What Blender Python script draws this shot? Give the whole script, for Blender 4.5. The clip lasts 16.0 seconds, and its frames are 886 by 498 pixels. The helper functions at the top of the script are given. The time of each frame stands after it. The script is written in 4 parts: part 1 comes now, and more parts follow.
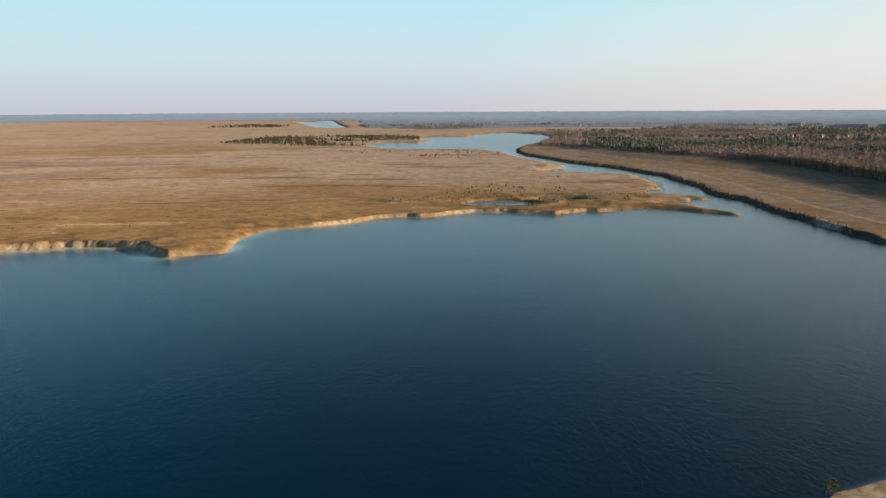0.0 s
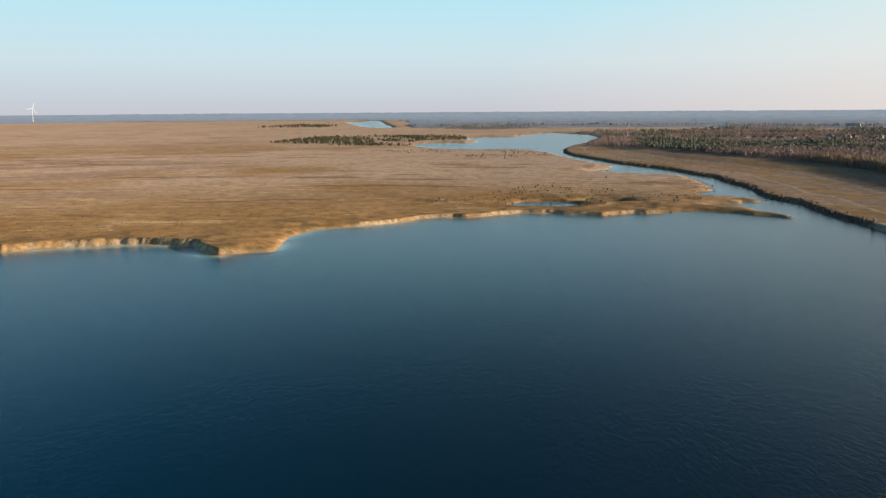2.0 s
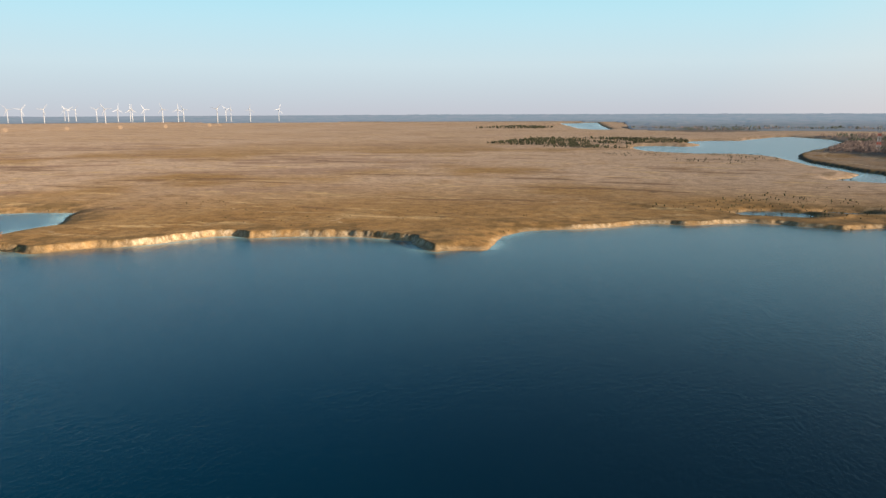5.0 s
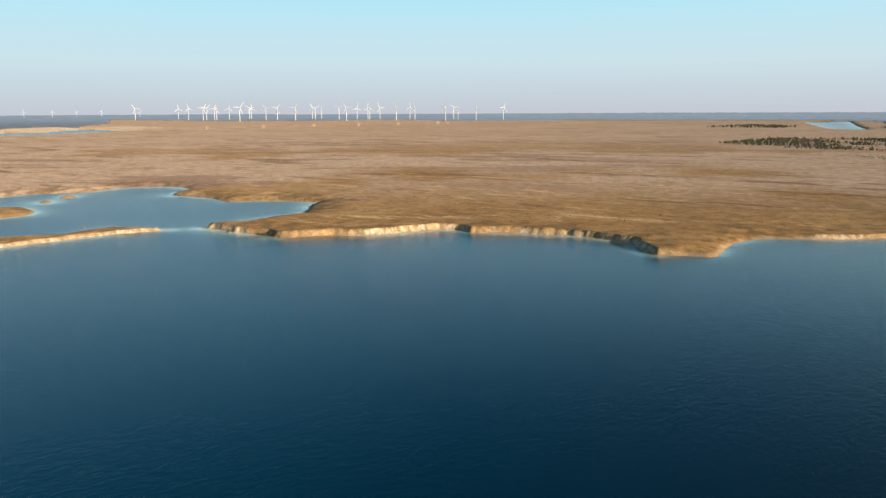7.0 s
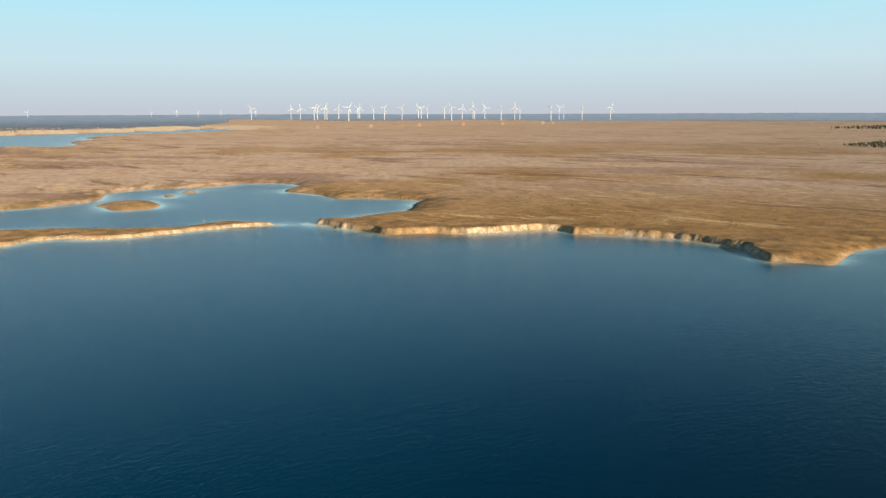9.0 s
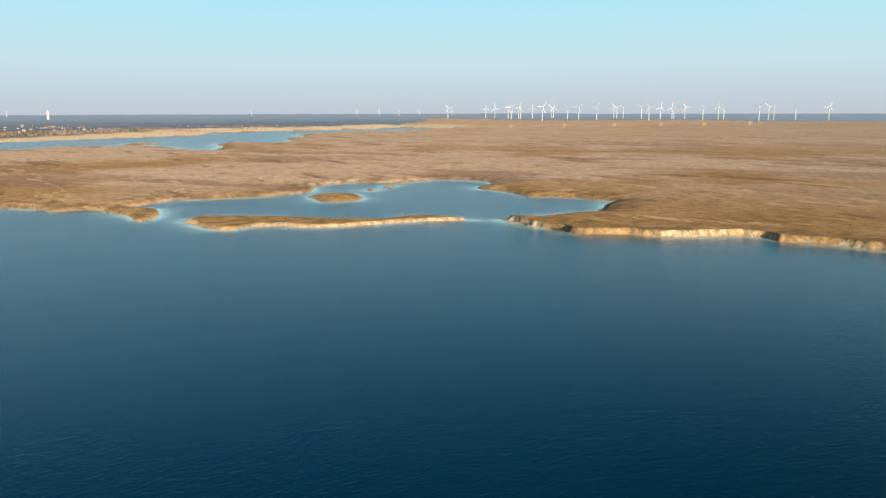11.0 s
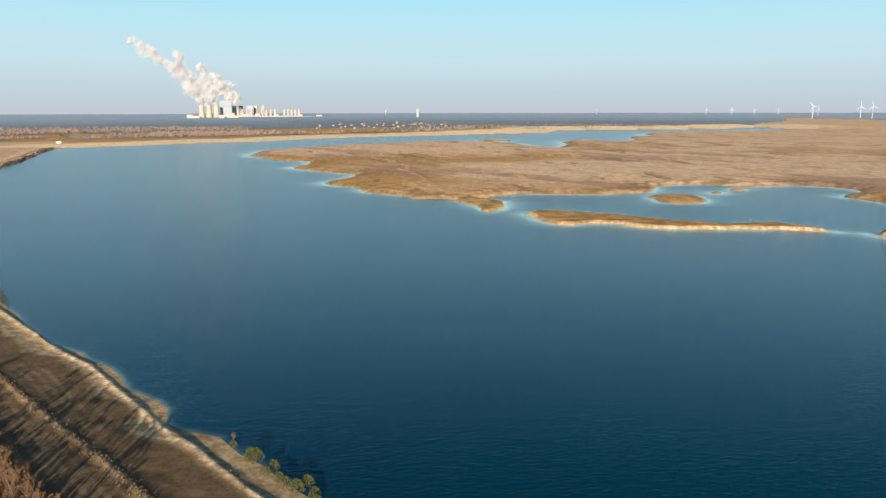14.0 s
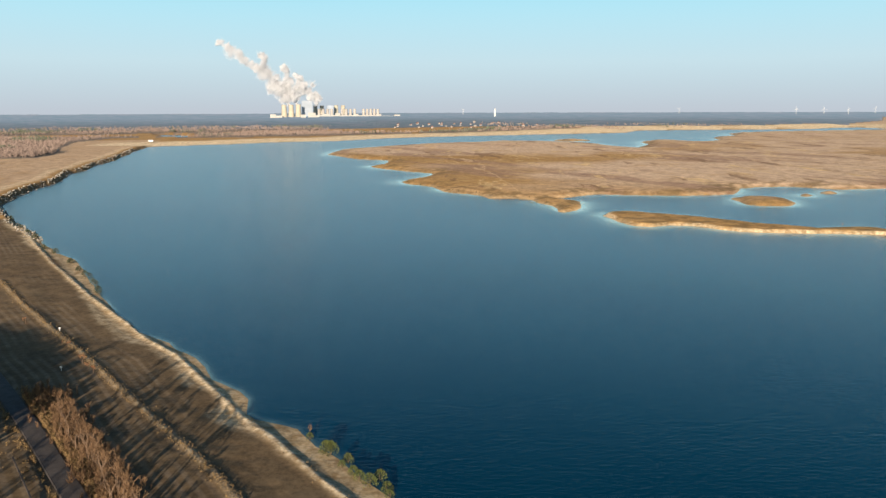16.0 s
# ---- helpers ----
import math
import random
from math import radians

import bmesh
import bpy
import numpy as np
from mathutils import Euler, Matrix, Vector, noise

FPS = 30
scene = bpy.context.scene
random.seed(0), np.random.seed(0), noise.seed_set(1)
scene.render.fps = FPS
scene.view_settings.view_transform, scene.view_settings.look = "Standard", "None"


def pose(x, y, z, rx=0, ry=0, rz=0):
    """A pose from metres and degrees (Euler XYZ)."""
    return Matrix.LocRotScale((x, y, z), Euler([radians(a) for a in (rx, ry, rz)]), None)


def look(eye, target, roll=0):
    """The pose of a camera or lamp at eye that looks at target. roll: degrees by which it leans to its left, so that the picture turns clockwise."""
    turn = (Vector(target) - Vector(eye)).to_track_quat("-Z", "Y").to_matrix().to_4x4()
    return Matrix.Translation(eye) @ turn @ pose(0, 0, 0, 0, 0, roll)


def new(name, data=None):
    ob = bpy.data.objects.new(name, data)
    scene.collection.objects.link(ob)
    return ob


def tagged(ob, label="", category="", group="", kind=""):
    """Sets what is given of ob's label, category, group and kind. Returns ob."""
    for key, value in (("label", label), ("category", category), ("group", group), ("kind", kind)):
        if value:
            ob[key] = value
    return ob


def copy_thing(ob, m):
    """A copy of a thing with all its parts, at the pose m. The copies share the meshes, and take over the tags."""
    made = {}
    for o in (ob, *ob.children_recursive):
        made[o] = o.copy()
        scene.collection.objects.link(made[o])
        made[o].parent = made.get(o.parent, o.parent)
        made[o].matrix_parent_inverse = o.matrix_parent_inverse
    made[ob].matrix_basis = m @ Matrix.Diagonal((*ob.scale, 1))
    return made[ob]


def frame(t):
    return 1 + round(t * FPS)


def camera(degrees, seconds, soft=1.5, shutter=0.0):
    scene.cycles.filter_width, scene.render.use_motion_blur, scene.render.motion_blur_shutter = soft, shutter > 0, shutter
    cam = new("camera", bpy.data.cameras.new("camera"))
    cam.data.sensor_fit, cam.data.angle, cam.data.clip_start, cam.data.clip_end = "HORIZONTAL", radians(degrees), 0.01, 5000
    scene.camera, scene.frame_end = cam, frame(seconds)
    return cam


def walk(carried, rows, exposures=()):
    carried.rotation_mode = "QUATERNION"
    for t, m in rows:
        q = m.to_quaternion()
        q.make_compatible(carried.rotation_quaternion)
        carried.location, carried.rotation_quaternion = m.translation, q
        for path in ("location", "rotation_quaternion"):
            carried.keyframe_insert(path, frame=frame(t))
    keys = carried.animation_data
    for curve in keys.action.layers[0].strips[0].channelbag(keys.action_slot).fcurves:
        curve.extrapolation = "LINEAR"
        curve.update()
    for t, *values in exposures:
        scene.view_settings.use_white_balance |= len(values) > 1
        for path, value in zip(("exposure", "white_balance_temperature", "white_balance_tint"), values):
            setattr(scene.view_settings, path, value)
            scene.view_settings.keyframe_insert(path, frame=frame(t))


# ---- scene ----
cam = camera(61.1, 16.0, soft=1.4)
PATH = [
    (0, pose(0.00, 0.00, 60.00, 79.423, 0.324, -0.061)),
    (0.5, pose(0.00, -0.03, 60.08, 79.423, 0.331, 0.755)),
    (1, pose(0.02, -0.08, 60.15, 79.429, 0.332, 1.630)),
    (1.5, pose(0.03, -0.10, 60.22, 79.433, 0.349, 2.516)),
    (2, pose(0.04, -0.10, 60.29, 79.439, 0.366, 3.458)),
    (2.5, pose(0.05, -0.07, 60.36, 79.443, 0.373, 4.330)),
    (3, pose(0.05, -0.03, 60.43, 79.471, 0.352, 5.609)),
    (5.5, pose(-1.41, -0.45, 60.64, 79.608, 0.235, 24.052)),
    (6, pose(-1.77, -0.33, 60.67, 79.579, 0.255, 28.368)),
    (6.5, pose(-2.07, -0.22, 60.70, 79.569, 0.257, 32.467)),
    (7, pose(-2.27, -0.16, 60.73, 79.542, 0.255, 36.255)),
    (7.5, pose(-2.37, -0.15, 60.76, 79.533, 0.260, 39.186)),
    (8, pose(-2.35, -0.21, 60.80, 79.532, 0.260, 40.907)),
    (10.5, pose(0.69, -4.24, 60.42, 79.606, 0.154, 53.449)),
    (11, pose(0.70, -4.46, 60.32, 79.582, 0.154, 58.583)),
    (11.5, pose(0.64, -4.62, 60.22, 79.578, 0.133, 63.981)),
    (12, pose(0.49, -4.73, 60.12, 79.553, 0.118, 69.380)),
    (12.5, pose(0.29, -4.83, 60.03, 79.544, 0.119, 74.480)),
    (13, pose(0.09, -4.86, 59.95, 79.527, 0.118, 78.633)),
    (13.5, pose(-0.04, -4.89, 59.87, 79.530, 0.095, 81.832)),
    (14, pose(-0.10, -4.94, 59.82, 79.543, 0.085, 84.063)),
    (14.5, pose(-0.15, -4.96, 59.80, 79.532, 0.092, 85.720)),
    (15, pose(-0.18, -4.99, 59.79, 79.520, 0.141, 87.086)),
    (15.5, pose(-0.21, -5.02, 59.77, 79.525, 0.163, 88.485)),
    (16, pose(-0.18, -5.06, 59.73, 79.521, 0.157, 89.868)),
]
walk(cam, PATH, exposures=[(0, 0.74, 6800, 16), (7, 0.74, 6650, 13), (12.5, 0.72, 6500, 10), (16, 0.72, 6500, 10)])

# ---- world and sun ----
SUN_AZ, SUN_EL = 266.0, 11.0          # bearing of the sun, anticlockwise from +y, and its height, in degrees
sun_dir = Vector((-math.sin(radians(SUN_AZ)) * math.cos(radians(SUN_EL)),
                  math.cos(radians(SUN_AZ)) * math.cos(radians(SUN_EL)), math.sin(radians(SUN_EL))))
world = bpy.data.worlds.new("world")
scene.world = world
world.use_nodes = True
wn, wl = world.node_tree.nodes, world.node_tree.links
wn.clear()
sky = wn.new("ShaderNodeTexSky")
sky.sky_type = "NISHITA"
sky.sun_disc = False
sky.sun_elevation = radians(SUN_EL)
sky.sun_rotation = math.atan2(sun_dir.x, sun_dir.y)
sky.altitude, sky.air_density, sky.dust_density, sky.ozone_density = 100, 1.0, 1.2, 2.0
coord, lift = wn.new("ShaderNodeTexCoord"), wn.new("ShaderNodeVectorMath")
lift.operation = "ADD"
lift.inputs[1].default_value = (0, 0, 0.012)
wl.new(coord.outputs["Generated"], lift.inputs[0])
wl.new(lift.outputs[0], sky.inputs["Vector"])
# the hazy lower sky: pale lavender at the horizon, clear light blue above it, warmer towards the sun
split, haze, dens = wn.new("ShaderNodeSeparateXYZ"), wn.new("ShaderNodeValToRGB"), wn.new("ShaderNodeMapRange")
wl.new(coord.outputs["Generated"], split.inputs[0])
el = haze.color_ramp.elements
el[0].position, el[0].color = 0.0, (0.345, 0.375, 0.42, 1)
el[1].position, el[1].color = 0.16, (0.27, 0.53, 0.61, 1)
mid_el = el.new(0.06)
mid_el.color = (0.375, 0.48, 0.52, 1)
high_el = el.new(0.32)
high_el.color = (0.09, 0.38, 0.60, 1)
wl.new(split.outputs["Z"], haze.inputs[0])
dens.interpolation_type = "SMOOTHERSTEP"
for i, v in enumerate((0.09, 0.36, 0.93, 0.0)):
    dens.inputs[i + 1].default_value = v
wl.new(split.outputs["Z"], dens.inputs[0])
warm, toward, warmth = wn.new("ShaderNodeMix"), wn.new("ShaderNodeVectorMath"), wn.new("ShaderNodeMapRange")
warm.data_type, toward.operation = "RGBA", "DOT_PRODUCT"
toward.inputs[1].default_value = (sun_dir.x, sun_dir.y, -0.9)
for i, v in enumerate((-0.1, 0.9, 0.0, 0.8)):
    warmth.inputs[i + 1].default_value = v
wl.new(coord.outputs["Generated"], toward.inputs[0])
wl.new(toward.outputs["Value"], warmth.inputs[0])
wl.new(warmth.outputs[0], warm.inputs[0])
wl.new(haze.outputs[0], warm.inputs[6])
warm.inputs[7].default_value = (0.62, 0.55, 0.47, 1)
bg, bg_haze, both = wn.new("ShaderNodeBackground"), wn.new("ShaderNodeBackground"), wn.new("ShaderNodeMixShader")
wout = wn.new("ShaderNodeOutputWorld")
bg.inputs["Strength"].default_value = 0.046
clear = wn.new("ShaderNodeMix")
clear.data_type, clear.blend_type = "RGBA", "MULTIPLY"
clear.inputs[0].default_value = 1.0
# the clear sky is deep blue away from the sun and whiter on its side
side, sided, whiten = wn.new("ShaderNodeVectorMath"), wn.new("ShaderNodeMapRange"), wn.new("ShaderNodeMix")
side.operation, whiten.data_type = "DOT_PRODUCT", "RGBA"
side.inputs[1].default_value = (sun_dir.x, sun_dir.y, 0)
for i, v in enumerate((-0.55, 0.6, 0.0, 1.0)):
    sided.inputs[i + 1].default_value = v
wl.new(coord.outputs["Generated"], side.inputs[0])
wl.new(side.outputs["Value"], sided.inputs[0])
wl.new(sided.outputs[0], whiten.inputs[0])
whiten.inputs[6].default_value, whiten.inputs[7].default_value = (0.05, 0.78, 1.32, 1), (1.40, 1.42, 1.18, 1)
wl.new(whiten.outputs[2], clear.inputs[7])
wl.new(sky.outputs[0], clear.inputs[6])
wl.new(clear.outputs[2], bg.inputs[0])
wl.new(warm.outputs[2], bg_haze.inputs[0])
wl.new(dens.outputs[0], both.inputs[0])
wl.new(bg.outputs[0], both.inputs[1])
wl.new(bg_haze.outputs[0], both.inputs[2])
wl.new(both.outputs[0], wout.inputs[0])
sun_data = bpy.data.lights.new("sun", "SUN")
sun_data.energy, sun_data.angle, sun_data.color = 5.0, radians(0.6), (1.0, 0.83, 0.64)
sun = new("sun", sun_data)
sun.matrix_world = look(sun_dir * 3000, (0, 0, 0))

# ---- plan: the water's edge, in metres ----
SHORE_TIP = [(168.8, 418.2), (164.1, 418.4), (157.2, 425.6), (149.2, 430.7), (139.3, 440.9), (124.1, 446.7),
    (114.1, 447.1), (102.3, 440), (91.4, 435.5), (85.3, 438.3), (77.8, 433.7), (70.5, 429.2), (65.9, 424.7),
    (57.2, 427.4), (47.8, 430.2), (38.5, 435.3), (28.6, 435.8), (18.7, 436.2), (5.3, 429.6), (-4.4, 420.7),
    (-11.3, 416.5), (-20.3, 419.1), (-29.7, 417.3), (-38.7, 411.1), (-44, 402.8), (-49.5, 396.9), (-60.4, 389.4),
    (-71.3, 384.1), (-81.6, 377.1), (-86.5, 373.7), (-91, 368.6), (-93.5, 361.9), (-95.2, 352.1), (-95.1, 339.9),
    (-93.7, 325.6), (-92.2, 315)]
SHORE_CLIFF = [(-94.4, 312.5), (-103.3, 310.3), (-109.2, 306.8), (-112.7, 303.3), (-115.9, 304.6), (-122.5, 310.9),
    (-129.7, 318.7), (-133.1, 325.5), (-135.8, 325.2), (-144.7, 326.5), (-153.9, 327.8), (-168.7, 327.5),
    (-181.7, 322.6), (-195.9, 319.1), (-207.6, 311), (-212.3, 307.8), (-222.1, 312), (-230.4, 308.5),
    (-236.6, 297.5), (-241.5, 285.4), (-247.4, 275), (-255.5, 267.3), (-264.7, 261), (-271.4, 252.2),
    (-278.1, 243.6), (-283.4, 241.9), (-291.4, 244.5), (-301.2, 241.9), (-312.6, 240.5), (-318.5, 240.9),
    (-327.5, 241.4), (-338.2, 238.7)]
LAGOON = [(-337.3, 241.6), (-334.8, 250.5), (-335.6, 262.4), (-336.4, 274.9), (-337.3, 288), (-336.3, 300.2),
    (-334.9, 310.1), (-343.5, 323), (-356.4, 337.8), (-367.2, 356), (-374.3, 355), (-395.3, 348.6), (-411.5, 337.6),
    (-425.1, 324.5), (-445.7, 330.7), (-471.5, 330.5), (-485.1, 325.7), (-499.3, 334.5), (-509.1, 352.2),
    (-515.4, 360.7), (-532.9, 366.6), (-554.7, 362.4), (-572.7, 338.3), (-564.2, 296.3), (-571.4, 289.7),
    (-588.9, 266.8), (-585, 244.4), (-575.4, 225.3), (-550.5, 213), (-535.2, 204.7), (-528.7, 184.1),
    (-526.1, 165.5), (-529.6, 140.5), (-530.6, 123.6), (-539.1, 108.6), (-528, 93.9), (-514, 79.3), (-512.9, 71.3)]
CAPES = [(-500.9, 77.1), (-491.6, 86.2), (-470.5, 83), (-449.2, 77.3), (-441.5, 67.3), (-445.1, 63.8),
    (-460.7, 66.9), (-472.8, 65.2), (-487.1, 58.1), (-503.7, 56.5), (-512.9, 48.1), (-512.9, 36.7), (-512.3, 27.3),
    (-526.8, 24.4), (-540.2, 15.5), (-547.2, 4.1), (-557, -3.6), (-577.7, -7.5), (-596.2, -13.7), (-613.9, -28.7),
    (-625, -35.5), (-635.1, -38.1), (-648.6, -34.3), (-675.9, -21.5), (-695.9, -13.2), (-720, -12), (-737, -28),
    (-755, -44), (-774, -60), (-800, -78), (-817, -82), (-836, -70), (-896, -67), (-915, -70), (-929, -83),
    (-937, -108), (-961, -120), (-986, -133), (-1025, -151), (-1040, -161)]
FAR_ARM = [(-1103, -162), (-1142, -154), (-1158, -158), (-1183, -142), (-1253, -101), (-1364, -16), (-1408, 62),
    (-1470, 108), (-1449, 170), (-1404, 227), (-1340, 268), (-1247, 278), (-1179, 300), (-1272, 336), (-1312, 355),
    (-1411, 366), (-1511, 422), (-1471, 447), (-1404, 472), (-1471, 541), (-1635, 578), (-1728, 669), (-1907, 715),
    (-2047, 899), (-2093, 1049), (-2216, 1334)]
NORTH_SAND = [(-2525, 1380), (-2429, 1239), (-2329, 1146), (-2281, 943), (-2276, 749), (-2241, 646), (-2202, 564),
    (-1990, 481), (-1963, 410), (-1874, 249), (-1796, 107), (-1727, -19), (-1634, -129)]
SAND_BANK = [(-1504, -208), (-1458, -311), (-1366, -393), (-1306, -474), (-1288, -501), (-1159, -473), (-922, -406),
    (-845, -392), (-765, -367), (-737, -368), (-647, -333), (-577.2, -318.8), (-527.4, -304.2), (-479.5, -288.4)]
NEAR_BANK = [(-398.6, -232.6), (-371.7, -209.2), (-345.1, -191.1), (-316.6, -170.2), (-304, -156.8),
    (-260.2, -129.7), (-235.7, -113.9), (-230.6, -110.4), (-215.3, -100.8), (-198, -87.3), (-189.2, -76.4),
    (-184, -73.1), (-176.4, -65.6), (-170.2, -61.4), (-161.8, -57.1), (-154.8, -48.9), (-149.9, -45.8),
    (-142.1, -44.6), (-139.6, -42.1), (-136.8, -35.9), (-134.9, -32.3), (-127.3, -27.8), (-122.3, -23.1),
    (-115.1, -18.4), (-109.4, -13.3), (-80, 8), (-45, 30), (-10, 52), (25, 76), (61.8, 109.2), (72.1, 113.5), (112, 148), (165, 215), (205, 285)]
EAST_BANK = [(200, 318), (194.5, 332), (194.3, 345.4), (192.4, 351.9), (194, 365.3), (191.5, 374.4),
    (192.6, 397.7), (191.2, 415), (190.8, 436.2), (192.6, 465.1), (194.7, 488.5), (189.5, 504.7), (187.4, 514.8),
    (189, 536.1), (194.6, 571.2), (193.5, 616.4), (194.7, 669), (184, 706), (174, 754), (159, 793), (137, 846),
    (121, 915), (107, 972), (102, 1036), (108, 1122), (136, 1241), (180, 1362), (229, 1602), (230, 1742),
    (166, 1898), (121, 1862), (80, 1730), (45, 1631), (-3, 1638)]
CHANNEL = [(-45, 1581), (-48, 1494), (-19, 1413), (-43, 1346), (-85, 1374), (-132, 1335), (-118, 1233), (-89, 1160),
    (-53, 1124), (-19, 1105), (31, 1115), (70, 1081), (83, 1038), (90, 986), (101, 917), (114, 857), (131, 803),
    (118, 758), (101, 738), (101, 718), (135, 697), (154, 689), (173.8, 676.2), (173.7, 637.7), (171, 594.3),
    (164.4, 560.5), (152.1, 549.4), (147, 538.3), (152, 520.1), (160.6, 516.2), (172.6, 505.5), (177.9, 498.7),
    (178.3, 492.4), (171, 489.6), (162.9, 493.1), (160.8, 481), (151.4, 480), (131.9, 475), (146.6, 464.4),
    (157.8, 461.1), (157.5, 445.2), (163.9, 434.9), (167.6, 427.5)]
BAR = [(-427.7, 87.7), (-436.3, 93.8), (-438.4, 104.8), (-428.6, 119.8), (-419.1, 134.4), (-405.2, 147.1),
    (-392, 159.2), (-383.3, 172.6), (-372.9, 184.8), (-375.3, 199.9), (-376.7, 211.3), (-368, 216.9), (-355.1, 223),
    (-345.4, 227.1), (-350.5, 216.7), (-357.4, 200.4), (-360.7, 182), (-362, 162.9), (-364.4, 147.7),
    (-374.2, 135.5), (-385.5, 126.6), (-389, 114.7), (-383.6, 103.5), (-388.1, 95.3), (-402.7, 90.9)]
ISLET_A = [(-506.6, 191.3), (-515.4, 201.4), (-515.4, 214.9), (-503.6, 227.7), (-478.4, 223.4), (-467.3, 213.2),
    (-468.1, 199), (-474.4, 189.2), (-491.4, 191.9)]
ISLET_B = [(-526.7, 247.7), (-537.1, 257.5), (-524.2, 256), (-517.9, 248.2)]
ISLET_C = [(-543.3, 267.9), (-549, 280.7), (-534.8, 280.8), (-533.3, 270.2)]
ISLET_D = [(-1492, 208), (-1564, 266), (-1494, 288), (-1451, 246)]
FAR_LAKE = [(-745, 3823), (-562, 3932), (-414, 3047), (-310, 2484), (-338, 2419), (-428, 2587), (-556, 3086)]
POND_A = [(11.3, 476.2), (22.8, 490.5), (36, 493), (54.2, 489.1), (56.5, 477), (51.4, 463.2), (33.9, 463.9),
    (19.9, 464.6)]
POND_B = [(56.8, 495.1), (66.9, 500.9), (85.7, 500), (87.8, 490.5), (74.4, 488.1)]
POND_C = [(-1888, -723), (-1929, -695), (-1880, -629), (-1650, -553), (-1654, -610)]
BERM_LOW = [(-404.5, -235.7), (-339, -191.6), (-291.3, -159.5), (-236.9, -118.9), (-209.5, -96.6), (-191.1, -83),
    (-178.2, -71), (-160, -58.4), (-144.4, -47.8), (-137.7, -42.7), (-125.1, -33.4), (-114.4, -25.7),
    (-106.2, -19.1)]
BERM_HIGH = [(-255.1, -158.4), (-223, -133.1), (-197.9, -111.6), (-177.7, -94.3), (-155.5, -76.5), (-139.4, -62.9),
    (-126.2, -51.8), (-113.1, -41.8), (-102.9, -34.6)]
CYCLE_PATH = [(-151.7, -98.7), (-135.4, -85), (-120.5, -72.9), (-109.3, -64.1), (-101.9, -58.2)]

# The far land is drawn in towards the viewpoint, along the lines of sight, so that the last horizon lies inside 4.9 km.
EYE = (0.0, -3.0, 60.0)
NEAR_LIMIT, FAR_ROOM = 2600.0, 2250.0


def drawn(dist):
    dist = np.asarray(dist, float)
    return np.where(dist < NEAR_LIMIT, dist, NEAR_LIMIT + FAR_ROOM * (1 - np.exp(-(np.maximum(dist, NEAR_LIMIT) - NEAR_LIMIT) / FAR_ROOM)))


def warp(x, y, z):
    dx, dy = np.asarray(x) - EYE[0], np.asarray(y) - EYE[1]
    dist = np.hypot(dx, dy) + 1e-6
    k = drawn(dist) / dist
    return EYE[0] + dx * k, EYE[1] + dy * k, EYE[2] + (np.asarray(z) - EYE[2]) * k, k


def bearing(az, dist):
    a = radians(az)
    return EYE[0] - math.sin(a) * dist, EYE[1] + math.cos(a) * dist


def stand(x, y, z, turn=0.0, size=1.0):
    """The pose of a thing at the true place x, y, z."""
    wx, wy, wz, k = warp(x, y, z)
    return Matrix.Translation((float(wx), float(wy), float(wz))) @ Matrix.Rotation(turn, 4, "Z") @ Matrix.Scale(float(k) * size, 4)


# ---- noise on arrays ----
def lattice(ix, iy, seed):
    h = (ix.astype(np.int64) * 374761393 + iy.astype(np.int64) * 668265263 + seed * 974711) & 0x7FFFFFFF
    h = ((h ^ (h >> 13)) * 1274126177) & 0x7FFFFFFF
    return ((h ^ (h >> 16)) & 0xFFFF) / 65535.0


def vnoise(x, y, size, seed=0):
    x, y = np.asarray(x, float) / size, np.asarray(y, float) / size
    ix, iy = np.floor(x), np.floor(y)
    fx, fy = x - ix, y - iy
    fx, fy = fx * fx * (3 - 2 * fx), fy * fy * (3 - 2 * fy)
    a, b = lattice(ix, iy, seed), lattice(ix + 1, iy, seed)
    c, d = lattice(ix, iy + 1, seed), lattice(ix + 1, iy + 1, seed)
    return (a + (b - a) * fx) * (1 - fy) + (c + (d - c) * fx) * fy


def fbm(x, y, size, seed=0, octaves=4):
    total, amp, norm = 0.0, 1.0, 0.0
    for o in range(octaves):
        total = total + amp * vnoise(x, y, size / 2 ** o, seed + 17 * o)
        norm += amp
        amp *= 0.55
    return total / norm


def ramp(v, lo, hi):
    t = np.clip((np.asarray(v, float) - lo) / (hi - lo), 0, 1)
    return t * t * (3 - 2 * t)


# ---- distances in the plan ----
def line_dist(px, py, line, closed=False):
    pts = np.array(line + ([line[0]] if closed else []), np.float32)
    best = np.full(px.shape, 1e18, np.float32)
    for (ax, ay), (bx, by) in zip(pts[:-1], pts[1:]):
        ex, ey = bx - ax, by - ay
        t = np.clip(((px - ax) * ex + (py - ay) * ey) / (ex * ex + ey * ey + 1e-9), 0, 1)
        qx, qy = px - ax - t * ex, py - ay - t * ey
        np.minimum(best, qx * qx + qy * qy, out=best)
    return np.sqrt(best)


def within_line(px, py, line):
    inside = np.zeros(px.shape, bool)
    for (ax, ay), (bx, by) in zip(line, line[1:] + line[:1]):
        if ay != by:
            cross = ((ay > py) != (by > py)) & (px < (bx - ax) * (py - ay) / (by - ay) + ax)
            inside ^= cross
    return inside


